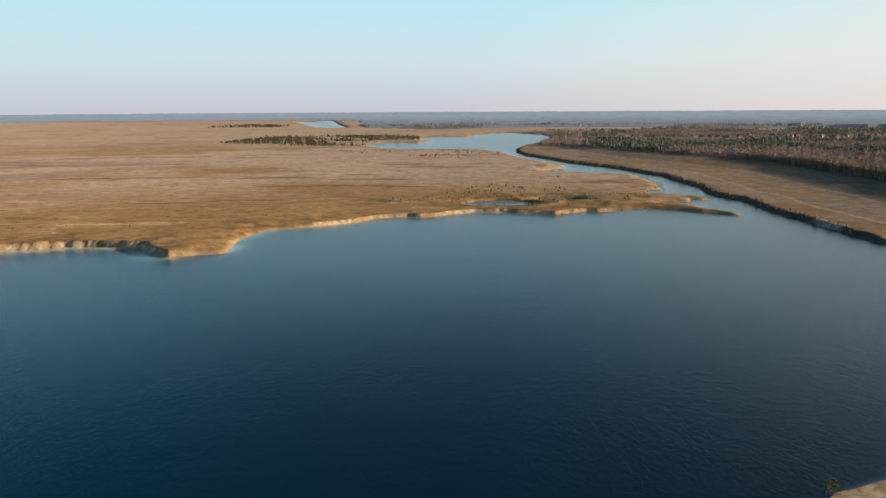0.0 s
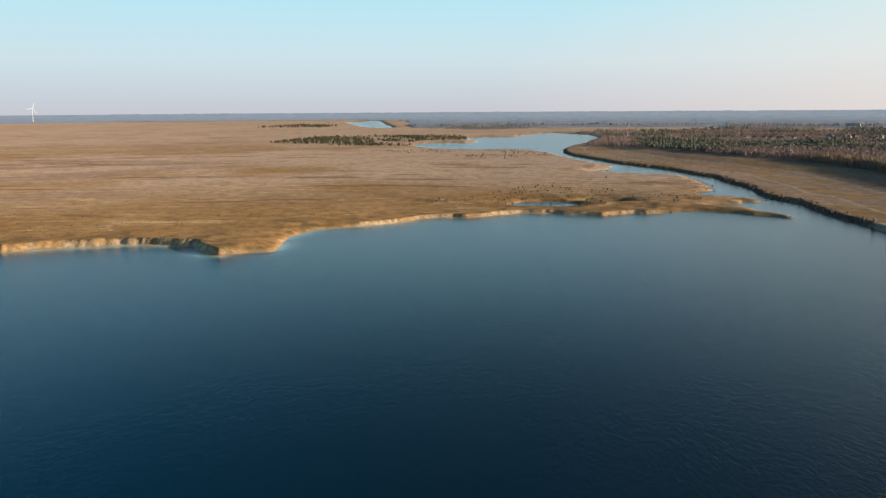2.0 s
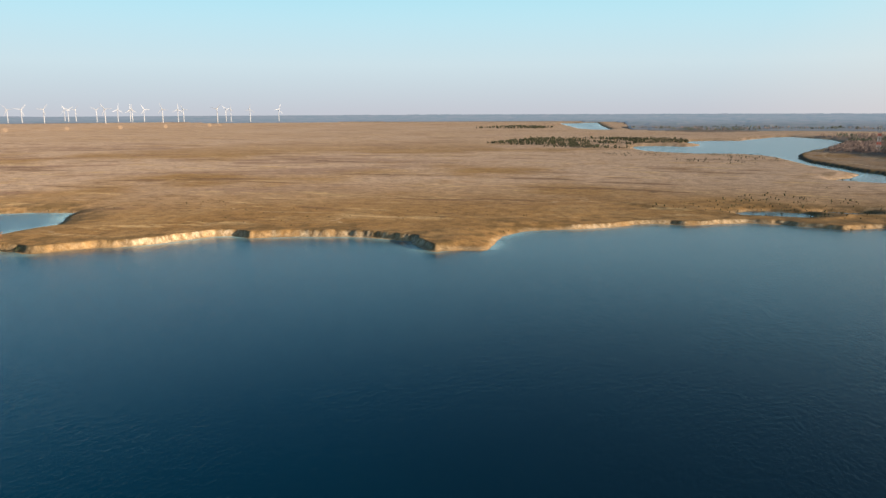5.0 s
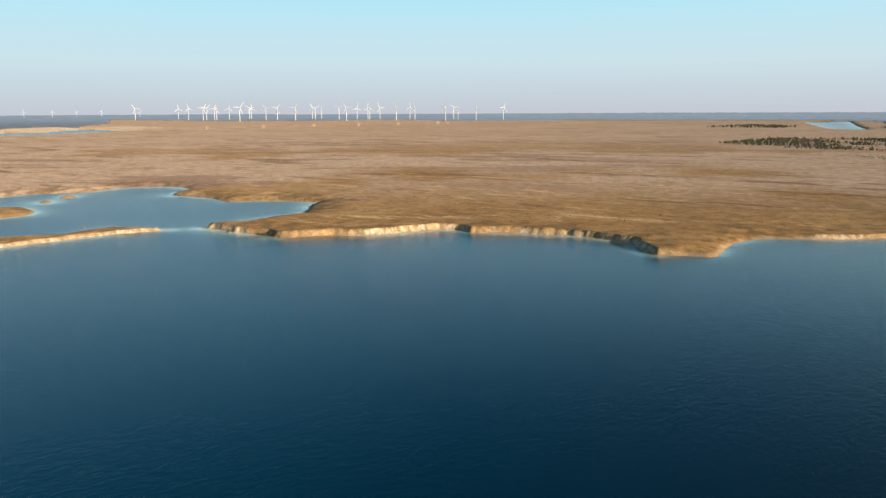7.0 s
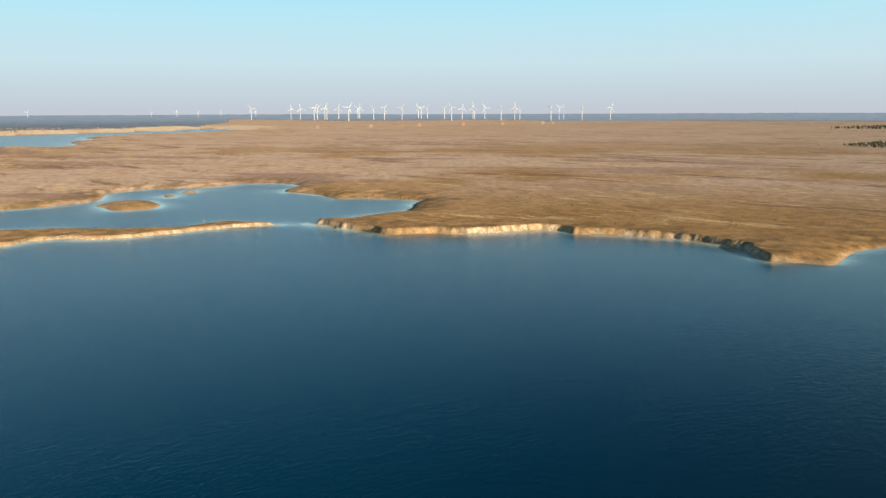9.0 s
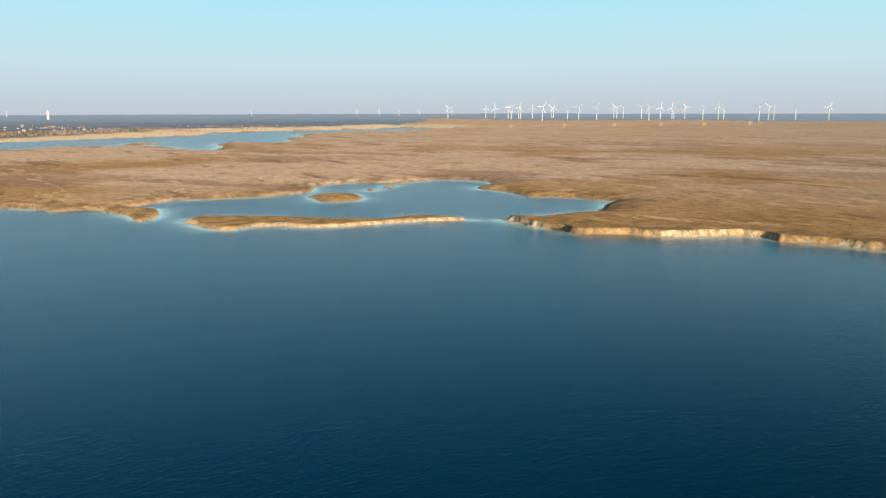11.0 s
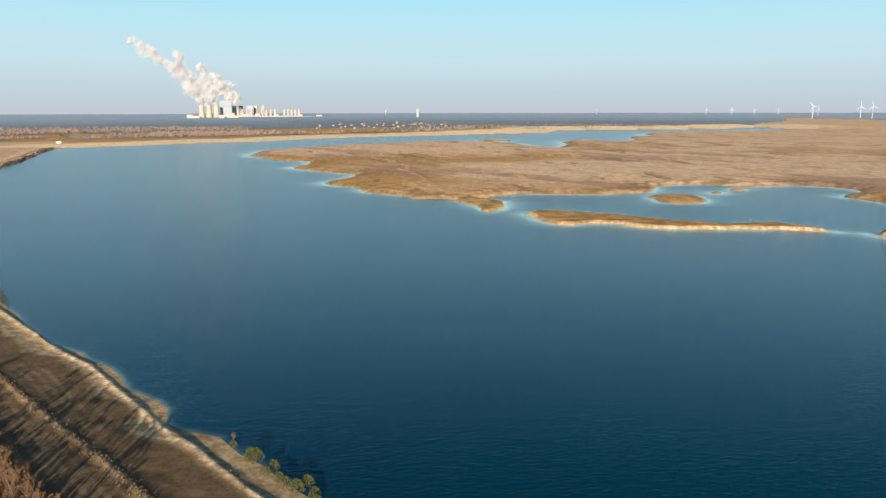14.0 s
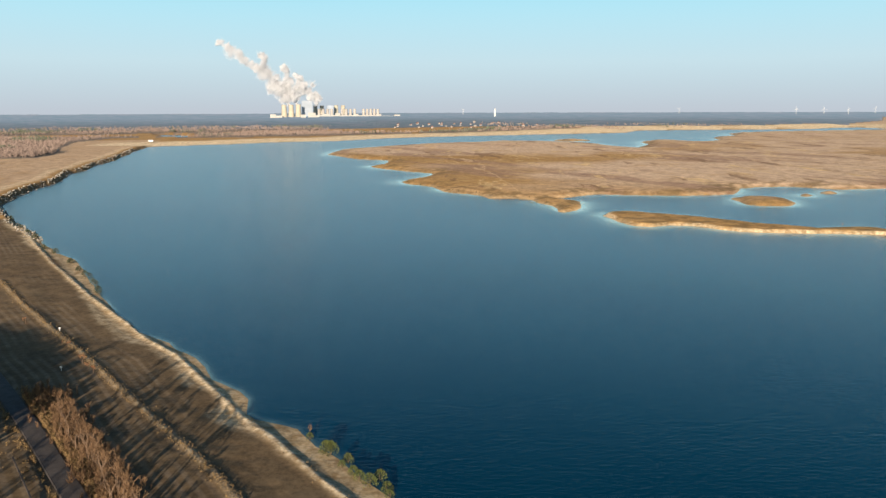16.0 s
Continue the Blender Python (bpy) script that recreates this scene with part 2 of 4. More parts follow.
LAKE = SHORE_TIP + SHORE_CLIFF + LAGOON + CAPES + FAR_ARM + NORTH_SAND + SAND_BANK + NEAR_BANK + EAST_BANK + CHANNEL
ISLES = (BAR, ISLET_A, ISLET_B, ISLET_C, ISLET_D)
POOLS = (FAR_LAKE, POND_A, POND_B, POND_C)
EAST_WOOD = [(150, 1190), (187, 1130), (236, 997), (275, 881), (315, 797), (330, 690), (325, 610), (322, 540), (312, 470), (420, 300),
             (4000, 300), (16000, 9000), (9000, 16000), (-1200, 16000), (-900, 4600), (-440, 4100), (-250, 2500), (150, 1950), (260, 1700)]
WEST_WOOD = [(-700, -470), (-775, -459), (-876, -491), (-1006, -520), (-1183, -600), (-1384, -680), (-1567, -690), (-1650, -640),
             (-1590, -516), (-1700, -354), (-1760, -238), (-1890, -90), (-1960, 120), (-2100, 420), (-2300, 620), (-2380, 900), (-2420, 1150),
             (-2560, 1330), (-3300, 1900), (-5200, 3000), (-14000, 6000), (-16000, -9000), (-3000, -9000), (-700, -1500)]
NORTH_WOOD = [(-5200, 3000), (-3300, 2650), (-2950, 3050), (-2300, 3700), (-1700, 4300), (-900, 4600), (-1200, 16000), (-14000, 6000)]


def wooded(px, py):
    m = within_line(px, py, EAST_WOOD) | within_line(px, py, WEST_WOOD) | within_line(px, py, NORTH_WOOD)
    return (m, m & ~clearing(px, py))


def clearing(px, py):
    """Fields and villages in the woods."""
    far = np.hypot(px, py)
    c = fbm(px, py, 420, 71, 3) > np.where(far < 1500, 0.70, 0.62)
    c |= ((px - 590) / 210) ** 2 + ((py - 1300) / 120) ** 2 < 1
    c |= ((px + 2450) / 430) ** 2 + ((py + 120) / 260) ** 2 < 1
    c |= ((px - 1120) / 130) ** 2 + ((py - 2060) / 60) ** 2 < 1
    return c


def survey(px, py):
    """Distances and heights at true places: a dict of arrays."""
    far = np.hypot(px, py)
    amp = np.clip(far / 320.0, 0.5, 5.0)
    px0, py0 = px, py
    qx = px + (amp * (fbm(px, py, 11, 5, 3) - 0.5) * 2.2).astype(np.float32)
    qy = py + (amp * (fbm(px, py, 11, 9, 3) - 0.5) * 2.2).astype(np.float32)
    own = {n: line_dist(qx, qy, l) for n, l in (("tip", SHORE_TIP[8:27]), ("tip_low", SHORE_TIP[:9]), ("tip_beach", SHORE_TIP[26:] + SHORE_CLIFF[:6]),
                                                ("cliff", SHORE_CLIFF[5:]), ("lagoon", SHORE_CLIFF[-1:] + LAGOON), ("capes", LAGOON[-1:] + CAPES),
                                                ("arm", CAPES[-1:] + FAR_ARM), ("north", FAR_ARM[-1:] + NORTH_SAND + SAND_BANK[:5]),
                                                ("west", SAND_BANK[4:] + NEAR_BANK[:1]), ("near", NEAR_BANK + EAST_BANK[:1]), ("east", EAST_BANK[:28]),
                                                ("channel", EAST_BANK[27:] + CHANNEL + SHORE_TIP[:1]))}
    d = np.minimum.reduce(list(own.values()))
    water = within_line(qx, qy, LAKE)
    for isle in ISLES:
        d = np.minimum(d, line_dist(qx, qy, isle, True))
        water &= ~within_line(qx, qy, isle)
    for pool in POOLS:
        d = np.minimum(d, line_dist(qx, qy, pool, True))
        water |= within_line(qx, qy, pool)
    d = np.where(water, -d, d)

    def here(*names):
        return ramp(np.minimum.reduce([own[n] for n in names]) - np.abs(d), 14, 3)

    cliff, near, east = here("tip", "cliff"), here("near"), here("east")
    west, north, arm = here("west"), here("north"), here("arm", "channel", "capes")
    main = np.minimum.reduce([own[n] for n in ("near", "east", "west", "north")]) < np.minimum.reduce(
        [own[n] for n in ("tip", "tip_low", "tip_beach", "cliff", "lagoon", "capes", "arm", "channel")])
    bar_d = line_dist(qx, qy, BAR, True)
    bar = (bar_d <= np.abs(d) + 0.01) & (d > 0)
    # heights
    rough = fbm(px0, py0, 6, 21, 3) - 0.5
    flute = (vnoise(px0, py0, 6.0, 33) - 0.5) * 0.7 + (fbm(px0, py0, 17, 34, 3) - 0.5) * 1.5 + (vnoise(px0, py0, 2.4, 35) - 0.5) * 0.9
    beach = 3.2 * (1 - np.exp(-np.maximum(d, 0) / 10.0)) + 0.10 * np.minimum(np.maximum(d, 0), 3) * np.exp(-np.maximum(d, 0) / 30)
    brow = 2.6 - 1.1 * ramp(px0, -120, -50)
    scarp = 0.4 * np.clip(d / 2.0, 0, 1) + brow * ramp(d + flute, 1.6, 3.0) + (2.8 - brow) * ramp(d, 6, 110)
    z = beach * (1 - cliff) + scarp * cliff
    z = np.where(bar, 0.25 + 1.3 * ramp(d + flute, 1.2, 2.6) + 0.3 * rough, z)
    bank_near = 0.5 * np.clip(d / 5.0, 0, 1) + 0.9 * np.clip((d - 4) / 16, 0, 1) + 1.5 * np.clip((d - 14) / 40, 0, 1) + 0.5 * np.clip((d - 50) / 30, 0, 1) + 2 * ramp(d, 80, 400)
    bank_east = 2.3 * ramp(d + flute, 0.5, 3.2) + 0.014 * np.clip(d, 0, 160) + 2.0 * ramp(d, 60, 110)
    bank_west = 3.2 * ramp(d + flute, 0.5, 5.0) + 0.012 * np.clip(d, 0, 200)
    rise = 3.5 + 6.5 * ramp(px0 * -1 + py0 * 1.2, 1900, 2700)
    broad = np.clip(far * 0.055, 30, 125)
    bank_north = rise * ramp(d, 0, broad) + 0.004 * np.clip(d, 0, 400)
    wsum = near + east + west + north + 1e-6
    z_main = (bank_near * near + bank_east * east + bank_west * west + bank_north * north) / wsum
    z_main = np.where(wsum < 0.01, 5.0, z_main)
    z = np.where(main & (d > 0), z_main, z)
    z = z + np.where(d > 3, rough * 0.35 * ramp(d, 3, 15), 0)
    # berms on the near bank
    low, high = line_dist(px, py, BERM_LOW), line_dist(px, py, BERM_HIGH)
    lane = line_dist(px, py, CYCLE_PATH)
    wob = (vnoise(px0, py0, 5, 44) - 0.5) * 0.6
    z = z + 0.38 * np.exp(-((low + wob) / 1.1) ** 2) + 0.32 * np.exp(-((high + wob) / 0.9) ** 2)
    z = np.where(d < 0, np.maximum(d * 0.22, -3.0), z)
    zone, wood = wooded(px, py)
    wood = wood & (d > 15)
    wood = wood & (d > np.where(north > 0.3, broad * 1.45, 15))
    canopy = np.where(wood & (far > 1900), ramp(far, 1900, 2900) * (1.5 + 9 * vnoise(px0, py0, 45, 3) * vnoise(px0, py0, 160, 4)), 0)
    return dict(d=d, z=z + canopy, cliff=cliff, near=near * main, east=east * main, west=west * main, north=north * main, main=main,
                low=low, high=high, lane=lane, wood=wood, far=far, bar=bar, arm=arm, flute=flute, broad=broad, zone=zone)


# ---- materials ----
def mat(name):
    m = bpy.data.materials.new(name)
    m.use_nodes = True
    return m, m.node_tree.nodes, m.node_tree.links, m.node_tree.nodes["Principled BSDF"]


def noise_node(nt, scale, detail=4, rough=0.6, vec=None):
    n = nt.nodes.new("ShaderNodeTexNoise")
    n.inputs["Scale"].default_value, n.inputs["Detail"].default_value, n.inputs["Roughness"].default_value = scale, detail, rough
    if vec is not None:
        nt.links.new(vec, n.inputs["Vector"])
    return n.outputs["Fac"]


def blend(nt, fac, a, b, mode="MIX"):
    n = nt.nodes.new("ShaderNodeMix")
    n.data_type, n.blend_type = "RGBA", mode
    for sock, val in ((n.inputs[0], fac), (n.inputs[6], a), (n.inputs[7], b)):
        if isinstance(val, tuple):
            sock.default_value = (*val, 1)
        elif isinstance(val, (int, float)):
            sock.default_value = val
        else:
            nt.links.new(val, sock)
    return n.outputs[2]


def span(nt, val, lo, hi, out_lo=0.0, out_hi=1.0):
    n = nt.nodes.new("ShaderNodeMapRange")
    n.interpolation_type = "SMOOTHSTEP"
    for i, v in enumerate((lo, hi, out_lo, out_hi)):
        n.inputs[i + 1].default_value = v
    nt.links.new(val, n.inputs[0])
    return n.outputs[0]


def calc(nt, op, a, b):
    n = nt.nodes.new("ShaderNodeMath")
    n.operation = op
    for sock, val in ((n.inputs[0], a), (n.inputs[1], b)):
        if isinstance(val, (int, float)):
            sock.default_value = val
        else:
            nt.links.new(val, sock)
    return n.outputs[0]


def attr(nt, name):
    n = nt.nodes.new("ShaderNodeAttribute")
    n.attribute_name = name
    return n.outputs["Fac"]


def bump(nt, height, strength, dist, bsdf):
    n = nt.nodes.new("ShaderNodeBump")
    n.inputs["Strength"].default_value, n.inputs["Distance"].default_value = strength, dist
    nt.links.new(height, n.inputs["Height"])
    nt.links.new(n.outputs[0], bsdf.inputs["Normal"])


def simple(name, rgb, rough=0.8, var=0.25, scale=3.0, metal=0.0, second=None):
    """Paint, bark, leaf and the like, mottled at two scales."""
    m, n, l, b = mat(name)
    nt = m.node_tree
    pos = n.new("ShaderNodeTexCoord").outputs["Object"]
    f = calc(nt, "ADD", calc(nt, "MULTIPLY", noise_node(nt, scale, 3, 0.6, pos), 0.6), calc(nt, "MULTIPLY", noise_node(nt, scale * 9, 2, 0.6, pos), 0.4))
    dark = tuple(c * (1 - var) for c in rgb)
    lite = second or tuple(min(1, c * (1 + var)) for c in rgb)
    l.new(blend(nt, span(nt, f, 0.35, 0.65), dark, lite), b.inputs["Base Color"])
    b.inputs["Roughness"].default_value, b.inputs["Metallic"].default_value = rough, metal
    return m


def island(name, rgb, rgb2, rough=0.9):
    """Leaves and twigs: each clump its own shade."""
    m, n, l, b = mat(name)
    nt = m.node_tree
    r = n.new("ShaderNodeNewGeometry").outputs["Random Per Island"]
    l.new(blend(nt, r, rgb, rgb2), b.inputs["Base Color"])
    b.inputs["Roughness"].default_value = rough
    b.inputs["Specular IOR Level"].default_value = 0.2
    return m


def ground_material():
    m, n, l, b = mat("steppe_ground")
    nt = m.node_tree
    pos = n.new("ShaderNodeNewGeometry").outputs["Position"]
    big, mid = noise_node(nt, 0.0045, 5, 0.62, pos), noise_node(nt, 0.022, 6, 0.68, pos)
    fine, grain = noise_node(nt, 0.16, 5, 0.7, pos), noise_node(nt, 1.1, 3, 0.7, pos)
    col = blend(nt, span(nt, big, 0.36, 0.64), (0.305, 0.180, 0.068), (0.375, 0.228, 0.09))
    col = blend(nt, calc(nt, "MULTIPLY", span(nt, mid, 0.47, 0.66), 0.7), col, (0.385, 0.252, 0.114))
    # pinkish sand of the far plain, its colour also dulled to paint in haze
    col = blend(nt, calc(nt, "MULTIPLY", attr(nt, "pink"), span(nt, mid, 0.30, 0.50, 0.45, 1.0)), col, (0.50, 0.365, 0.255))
    col = blend(nt, calc(nt, "MULTIPLY", attr(nt, "furrow"), 0.7), col, (0.27, 0.17, 0.12))
    streak = n.new("ShaderNodeMapping")
    streak.inputs["Scale"].default_value = (0.34, 1.5, 1.0)
    streak.inputs["Rotation"].default_value = (0, 0, radians(-24))
    l.new(pos, streak.inputs["Vector"])
    long1, long2 = noise_node(nt, 0.016, 6, 0.68, streak.outputs[0]), noise_node(nt, 0.027, 6, 0.7, streak.outputs[0])
    edge = noise_node(nt, 0.007, 5, 0.5, streak.outputs[0])
    plain = attr(nt, "plain")
    # dark heath in drawn-out patches, straw and bare earth between it, and faint old tracks
    col = blend(nt, calc(nt, "MULTIPLY", calc(nt, "MULTIPLY", span(nt, long1, 0.575, 0.615), plain), 0.65), col, (0.17, 0.095, 0.05))
    col = blend(nt, calc(nt, "MULTIPLY", calc(nt, "MULTIPLY", span(nt, long2, 0.585, 0.625), plain), 0.6), col, (0.60, 0.43, 0.215))
    shrub = noise_node(nt, 0.075, 6, 0.75, pos)
    col = blend(nt, calc(nt, "MULTIPLY", calc(nt, "MULTIPLY", span(nt, shrub, 0.60, 0.66), plain), 0.55), col, (0.17, 0.11, 0.05))
    off = n.new("ShaderNodeMath")
    off.operation = "ABSOLUTE"
    l.new(calc(nt, "SUBTRACT", edge, 0.5), off.inputs[0])
    col = blend(nt, calc(nt, "MULTIPLY", calc(nt, "MULTIPLY", span(nt, off.outputs[0], 0.004, 0.0015), plain), 0.5), col, (0.62, 0.45, 0.26))
    col = blend(nt, attr(nt, "scrub"), col, (0.155, 0.105, 0.045))
    # field soil; inland on the east bank it also paints the brush's shade
    col = blend(nt, attr(nt, "field"), col, (0.105, 0.08, 0.054))
    rows = n.new("ShaderNodeMath")
    rows.operation = "SINE"
    l.new(calc(nt, "ADD", calc(nt, "MULTIPLY", attr(nt, "inland"), 3.6), calc(nt, "MULTIPLY", noise_node(nt, 0.2, 3, 0.6, pos), 0.9)), rows.inputs[0])
    col = blend(nt, calc(nt, "MULTIPLY", attr(nt, "plough"), span(nt, rows.outputs[0], -0.5, 0.8, 0.0, 0.5)), col, (0.23, 0.175, 0.12))
    col = blend(nt, attr(nt, "soil"), col, (0.115, 0.085, 0.06))
    # woodland floor lightened along with its trees, painting in the same haze
    col = blend(nt, attr(nt, "forest"), col, blend(nt, span(nt, mid, 0.42, 0.58), (0.17, 0.145, 0.115), (0.25, 0.195, 0.16)))
    score = n.new("ShaderNodeMapping")
    score.inputs["Scale"].default_value = (1.0, 1.0, 0.25)
    l.new(pos, score.inputs["Vector"])
    scored = noise_node(nt, 0.45, 4, 0.7, score.outputs[0])
    col = blend(nt, attr(nt, "sand"), col, blend(nt, span(nt, scored, 0.36, 0.62), (0.40, 0.29, 0.17), (0.80, 0.66, 0.46)))
    col = blend(nt, attr(nt, "lane"), col, (0.11, 0.095, 0.09))
    mott = calc(nt, "ADD", calc(nt, "MULTIPLY", fine, 0.6), calc(nt, "MULTIPLY", grain, 0.4))
    n2 = n.new("ShaderNodeMix")
    n2.data_type, n2.blend_type = "RGBA", "MULTIPLY"
    n2.inputs[0].default_value = 1.0
    l.new(col, n2.inputs[6])
    shade = n.new("ShaderNodeCombineColor")
    v = span(nt, mott, 0.3, 0.7, 0.58, 1.44)
    for i in range(3):
        l.new(v, shade.inputs[i])
    l.new(shade.outputs[0], n2.inputs[7])
    l.new(n2.outputs[2], b.inputs["Base Color"])
    b.inputs["Roughness"].default_value = 0.95
    b.inputs["Specular IOR Level"].default_value = 0.15
    b.inputs["Diffuse Roughness"].default_value = 0.18
    bump(nt, mott, 0.5, 0.25, b)
    return m


def water_material():
    m, n, l, b = mat("lake_water")
    nt = m.node_tree
    pos = n.new("ShaderNodeNewGeometry").outputs["Position"]
    turn = n.new("ShaderNodeMapping")
    turn.inputs["Rotation"].default_value = (0, 0, radians(35))
    turn.inputs["Scale"].default_value = (1.0, 0.42, 1.0)
    l.new(pos, turn.inputs["Vector"])
    w = calc(nt, "ADD", calc(nt, "MULTIPLY", noise_node(nt, 1.2, 4, 0.6, turn.outputs[0]), 1.0),
             calc(nt, "MULTIPLY", noise_node(nt, 0.35, 2, 0.5, turn.outputs[0]), 0.4))
    wind = noise_node(nt, 0.006, 3, 0.55, pos)
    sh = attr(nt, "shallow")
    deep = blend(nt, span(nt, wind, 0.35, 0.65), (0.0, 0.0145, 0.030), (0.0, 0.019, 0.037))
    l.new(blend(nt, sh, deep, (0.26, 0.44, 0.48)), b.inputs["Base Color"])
    b.inputs["IOR"].default_value = 1.333
    b.inputs["Diffuse Roughness"].default_value = 1.0
    b.inputs["Roughness"].default_value = 0.19
    bump(nt, w, 0.55, 0.2, b)
    return m


def far_material():
    """The wooded distance, with air haze painted in as blue emission, stronger farther off."""
    m, n, l, b = mat("forest_haze_glow")
    nt = m.node_tree
    pos = n.new("ShaderNodeNewGeometry").outputs["Position"]
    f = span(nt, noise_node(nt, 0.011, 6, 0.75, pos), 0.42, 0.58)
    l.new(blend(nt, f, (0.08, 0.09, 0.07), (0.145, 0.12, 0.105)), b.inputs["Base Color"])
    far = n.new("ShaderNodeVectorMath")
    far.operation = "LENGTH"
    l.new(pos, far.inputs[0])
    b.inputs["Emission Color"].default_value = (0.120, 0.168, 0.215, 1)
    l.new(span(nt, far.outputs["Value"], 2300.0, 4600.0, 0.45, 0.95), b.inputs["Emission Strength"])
    b.inputs["Roughness"].default_value = 1.0
    b.inputs["Specular IOR Level"].default_value = 0.0
    return m


M_GROUND, M_WATER, M_FAR = ground_material(), water_material(), far_material()
M_WHITE = simple("turbine_paint", (0.52, 0.53, 0.54), 0.45, 0.05)
M_CONCRETE = simple("pale_concrete", (0.40, 0.37, 0.30), 0.85, 0.12, 0.02)
M_STEEL = simple("boiler_cladding", (0.26, 0.31, 0.38), 0.6, 0.15, 0.03)
M_HALL = simple("pale_cladding", (0.34, 0.335, 0.32), 0.6, 0.12, 0.05)
M_STEAM = simple("steam", (0.82, 0.84, 0.88), 1.0, 0.04, 0.01)
M_STEAM.node_tree.nodes["Principled BSDF"].inputs["Specular IOR Level"].default_value = 0.0
glow = M_STEAM.node_tree.nodes.new("ShaderNodeBsdfTranslucent")
glow.inputs[0].default_value = (0.88, 0.91, 0.95, 1)
soft = M_STEAM.node_tree.nodes.new("ShaderNodeMixShader")
soft.inputs[0].default_value = 0.2
M_STEAM.node_tree.links.new(M_STEAM.node_tree.nodes["Principled BSDF"].outputs[0], soft.inputs[1])
M_STEAM.node_tree.links.new(glow.outputs[0], soft.inputs[2])
M_STEAM.node_tree.links.new(soft.outputs[0], M_STEAM.node_tree.nodes["Material Output"].inputs[0])


# ---- building helpers ----
def link(name, bm, material, parent=None, label="", smooth=False):
    me = bpy.data.meshes.new(name)
    if smooth:
        for f in bm.faces:
            f.smooth = True
    bm.to_mesh(me)
    bm.free()
    me.materials.append(material)
    ob = new(name, me)
    if parent is not None:
        ob.parent = parent
    if label:
        ob["label"] = label
    return ob


def part(name, bm, material, parent, label="", smooth=False):
    return link(name, bm, material, parent, label, smooth)


def box(bm, x0, y0, z0, x1, y1, z1):
    r = bmesh.ops.create_cube(bm, size=1)
    bmesh.ops.scale(bm, vec=(x1 - x0, y1 - y0, z1 - z0), verts=r["verts"])
    bmesh.ops.translate(bm, vec=((x0 + x1) / 2, (y0 + y1) / 2, (z0 + z1) / 2), verts=r["verts"])
    return r["verts"]


def lathe(bm, profile, sides=24, cap=True):
    """A body of revolution round z from (radius, height) pairs."""
    rings = [[bm.verts.new((r * math.cos(2 * math.pi * i / sides), r * math.sin(2 * math.pi * i / sides), z)) for i in range(sides)] for r, z in profile]
    for a, b in zip(rings[:-1], rings[1:]):
        for i in range(sides):
            bm.faces.new((a[i], a[(i + 1) % sides], b[(i + 1) % sides], b[i]))
    if cap:
        bm.faces.new(rings[-1])
        bm.faces.new(rings[0][::-1])
    return rings


def tube(bm, a, b, ra, rb, sides=5):
    a, b = Vector(a), Vector(b)
    q = (b - a).to_track_quat("Z", "Y")
    rings = []
    for p, r in ((a, ra), (b, rb)):
        rings.append([bm.verts.new(p + q @ Vector((r * math.cos(2 * math.pi * i / sides), r * math.sin(2 * math.pi * i / sides), 0))) for i in range(sides)])
    for i in range(sides):
        bm.faces.new((rings[0][i], rings[0][(i + 1) % sides], rings[1][(i + 1) % sides], rings[1][i]))
    bm.faces.new(rings[1])
    bm.faces.new(rings[0][::-1])


def sheet(name, verts, faces, material, attrs=None, smooth=True):
    me = bpy.data.meshes.new(name)
    me.vertices.add(len(verts))
    me.vertices.foreach_set("co", np.asarray(verts, np.float32).ravel())
    faces = np.asarray(faces, np.int32)
    nf, k = faces.shape
    me.loops.add(nf * k)
    me.loops.foreach_set("vertex_index", faces.ravel())
    me.polygons.add(nf)
    me.polygons.foreach_set("loop_start", np.arange(0, nf * k, k, dtype=np.int32))
    me.polygons.foreach_set("use_smooth", np.full(nf, smooth))
    me.update(calc_edges=True)
    for key, val in (attrs or {}).items():
        a = me.attributes.new(key, "FLOAT", "POINT")
        a.data.foreach_set("value", np.asarray(val, np.float32).ravel())
    me.materials.append(material)
    return new(name, me)


# ---- ground and water ----
fine_az = np.arange(-36, 126.01, 0.11)
azs = np.radians(np.concatenate([fine_az, np.arange(128, 323, 3.0)]))
slopes = np.concatenate([np.arange(0.62, 0.25, -1.2 / 1328), np.arange(0.25, 0.12, -0.65 / 1328), np.arange(0.12, 0.0045, -1.15 / 1328)])
radii = np.concatenate([np.linspace(0.2, 60 / 0.62, 14, endpoint=False), 60.0 / slopes, [13600.0]])
A, Rr = np.meshgrid(azs, radii, indexing="ij")
GX = (EYE[0] - np.sin(A) * Rr).astype(np.float32)
GY = (EYE[1] + np.cos(A) * Rr).astype(np.float32)
S = {}
for lo in range(0, GX.shape[0], 40):
    got = survey(GX[lo:lo + 40], GY[lo:lo + 40])
    for k_, v_ in got.items():
        S.setdefault(k_, []).append(v_)
S = {k_: np.concatenate(v_) for k_, v_ in S.items()}
na, nr = GX.shape


def grid_faces(keep, step_a=1, step_r=1, without=None):
    """Quads of the polar grid with a corner that passes one test and none that passes the other."""
    ia = np.concatenate([np.arange(0, na, step_a), [0]])
    ir = np.unique(np.concatenate([np.arange(0, nr, step_r), [nr - 1]]))
    a0, b0 = ia[:-1, None], ia[1:, None]
    r0, r1 = ir[None, :-1], ir[None, 1:]
    q = np.stack([a0 * nr + r0, b0 * nr + r0, b0 * nr + r1, a0 * nr + r1], -1).reshape(-1, 4)
    flat = keep.ravel()
    q = q[flat[q].any(1)]
    if without is not None:
        q = q[~without.ravel()[q].any(1)]
    used, inv = np.unique(q, return_inverse=True)
    return used, inv.reshape(-1, 4)[:, ::-1]


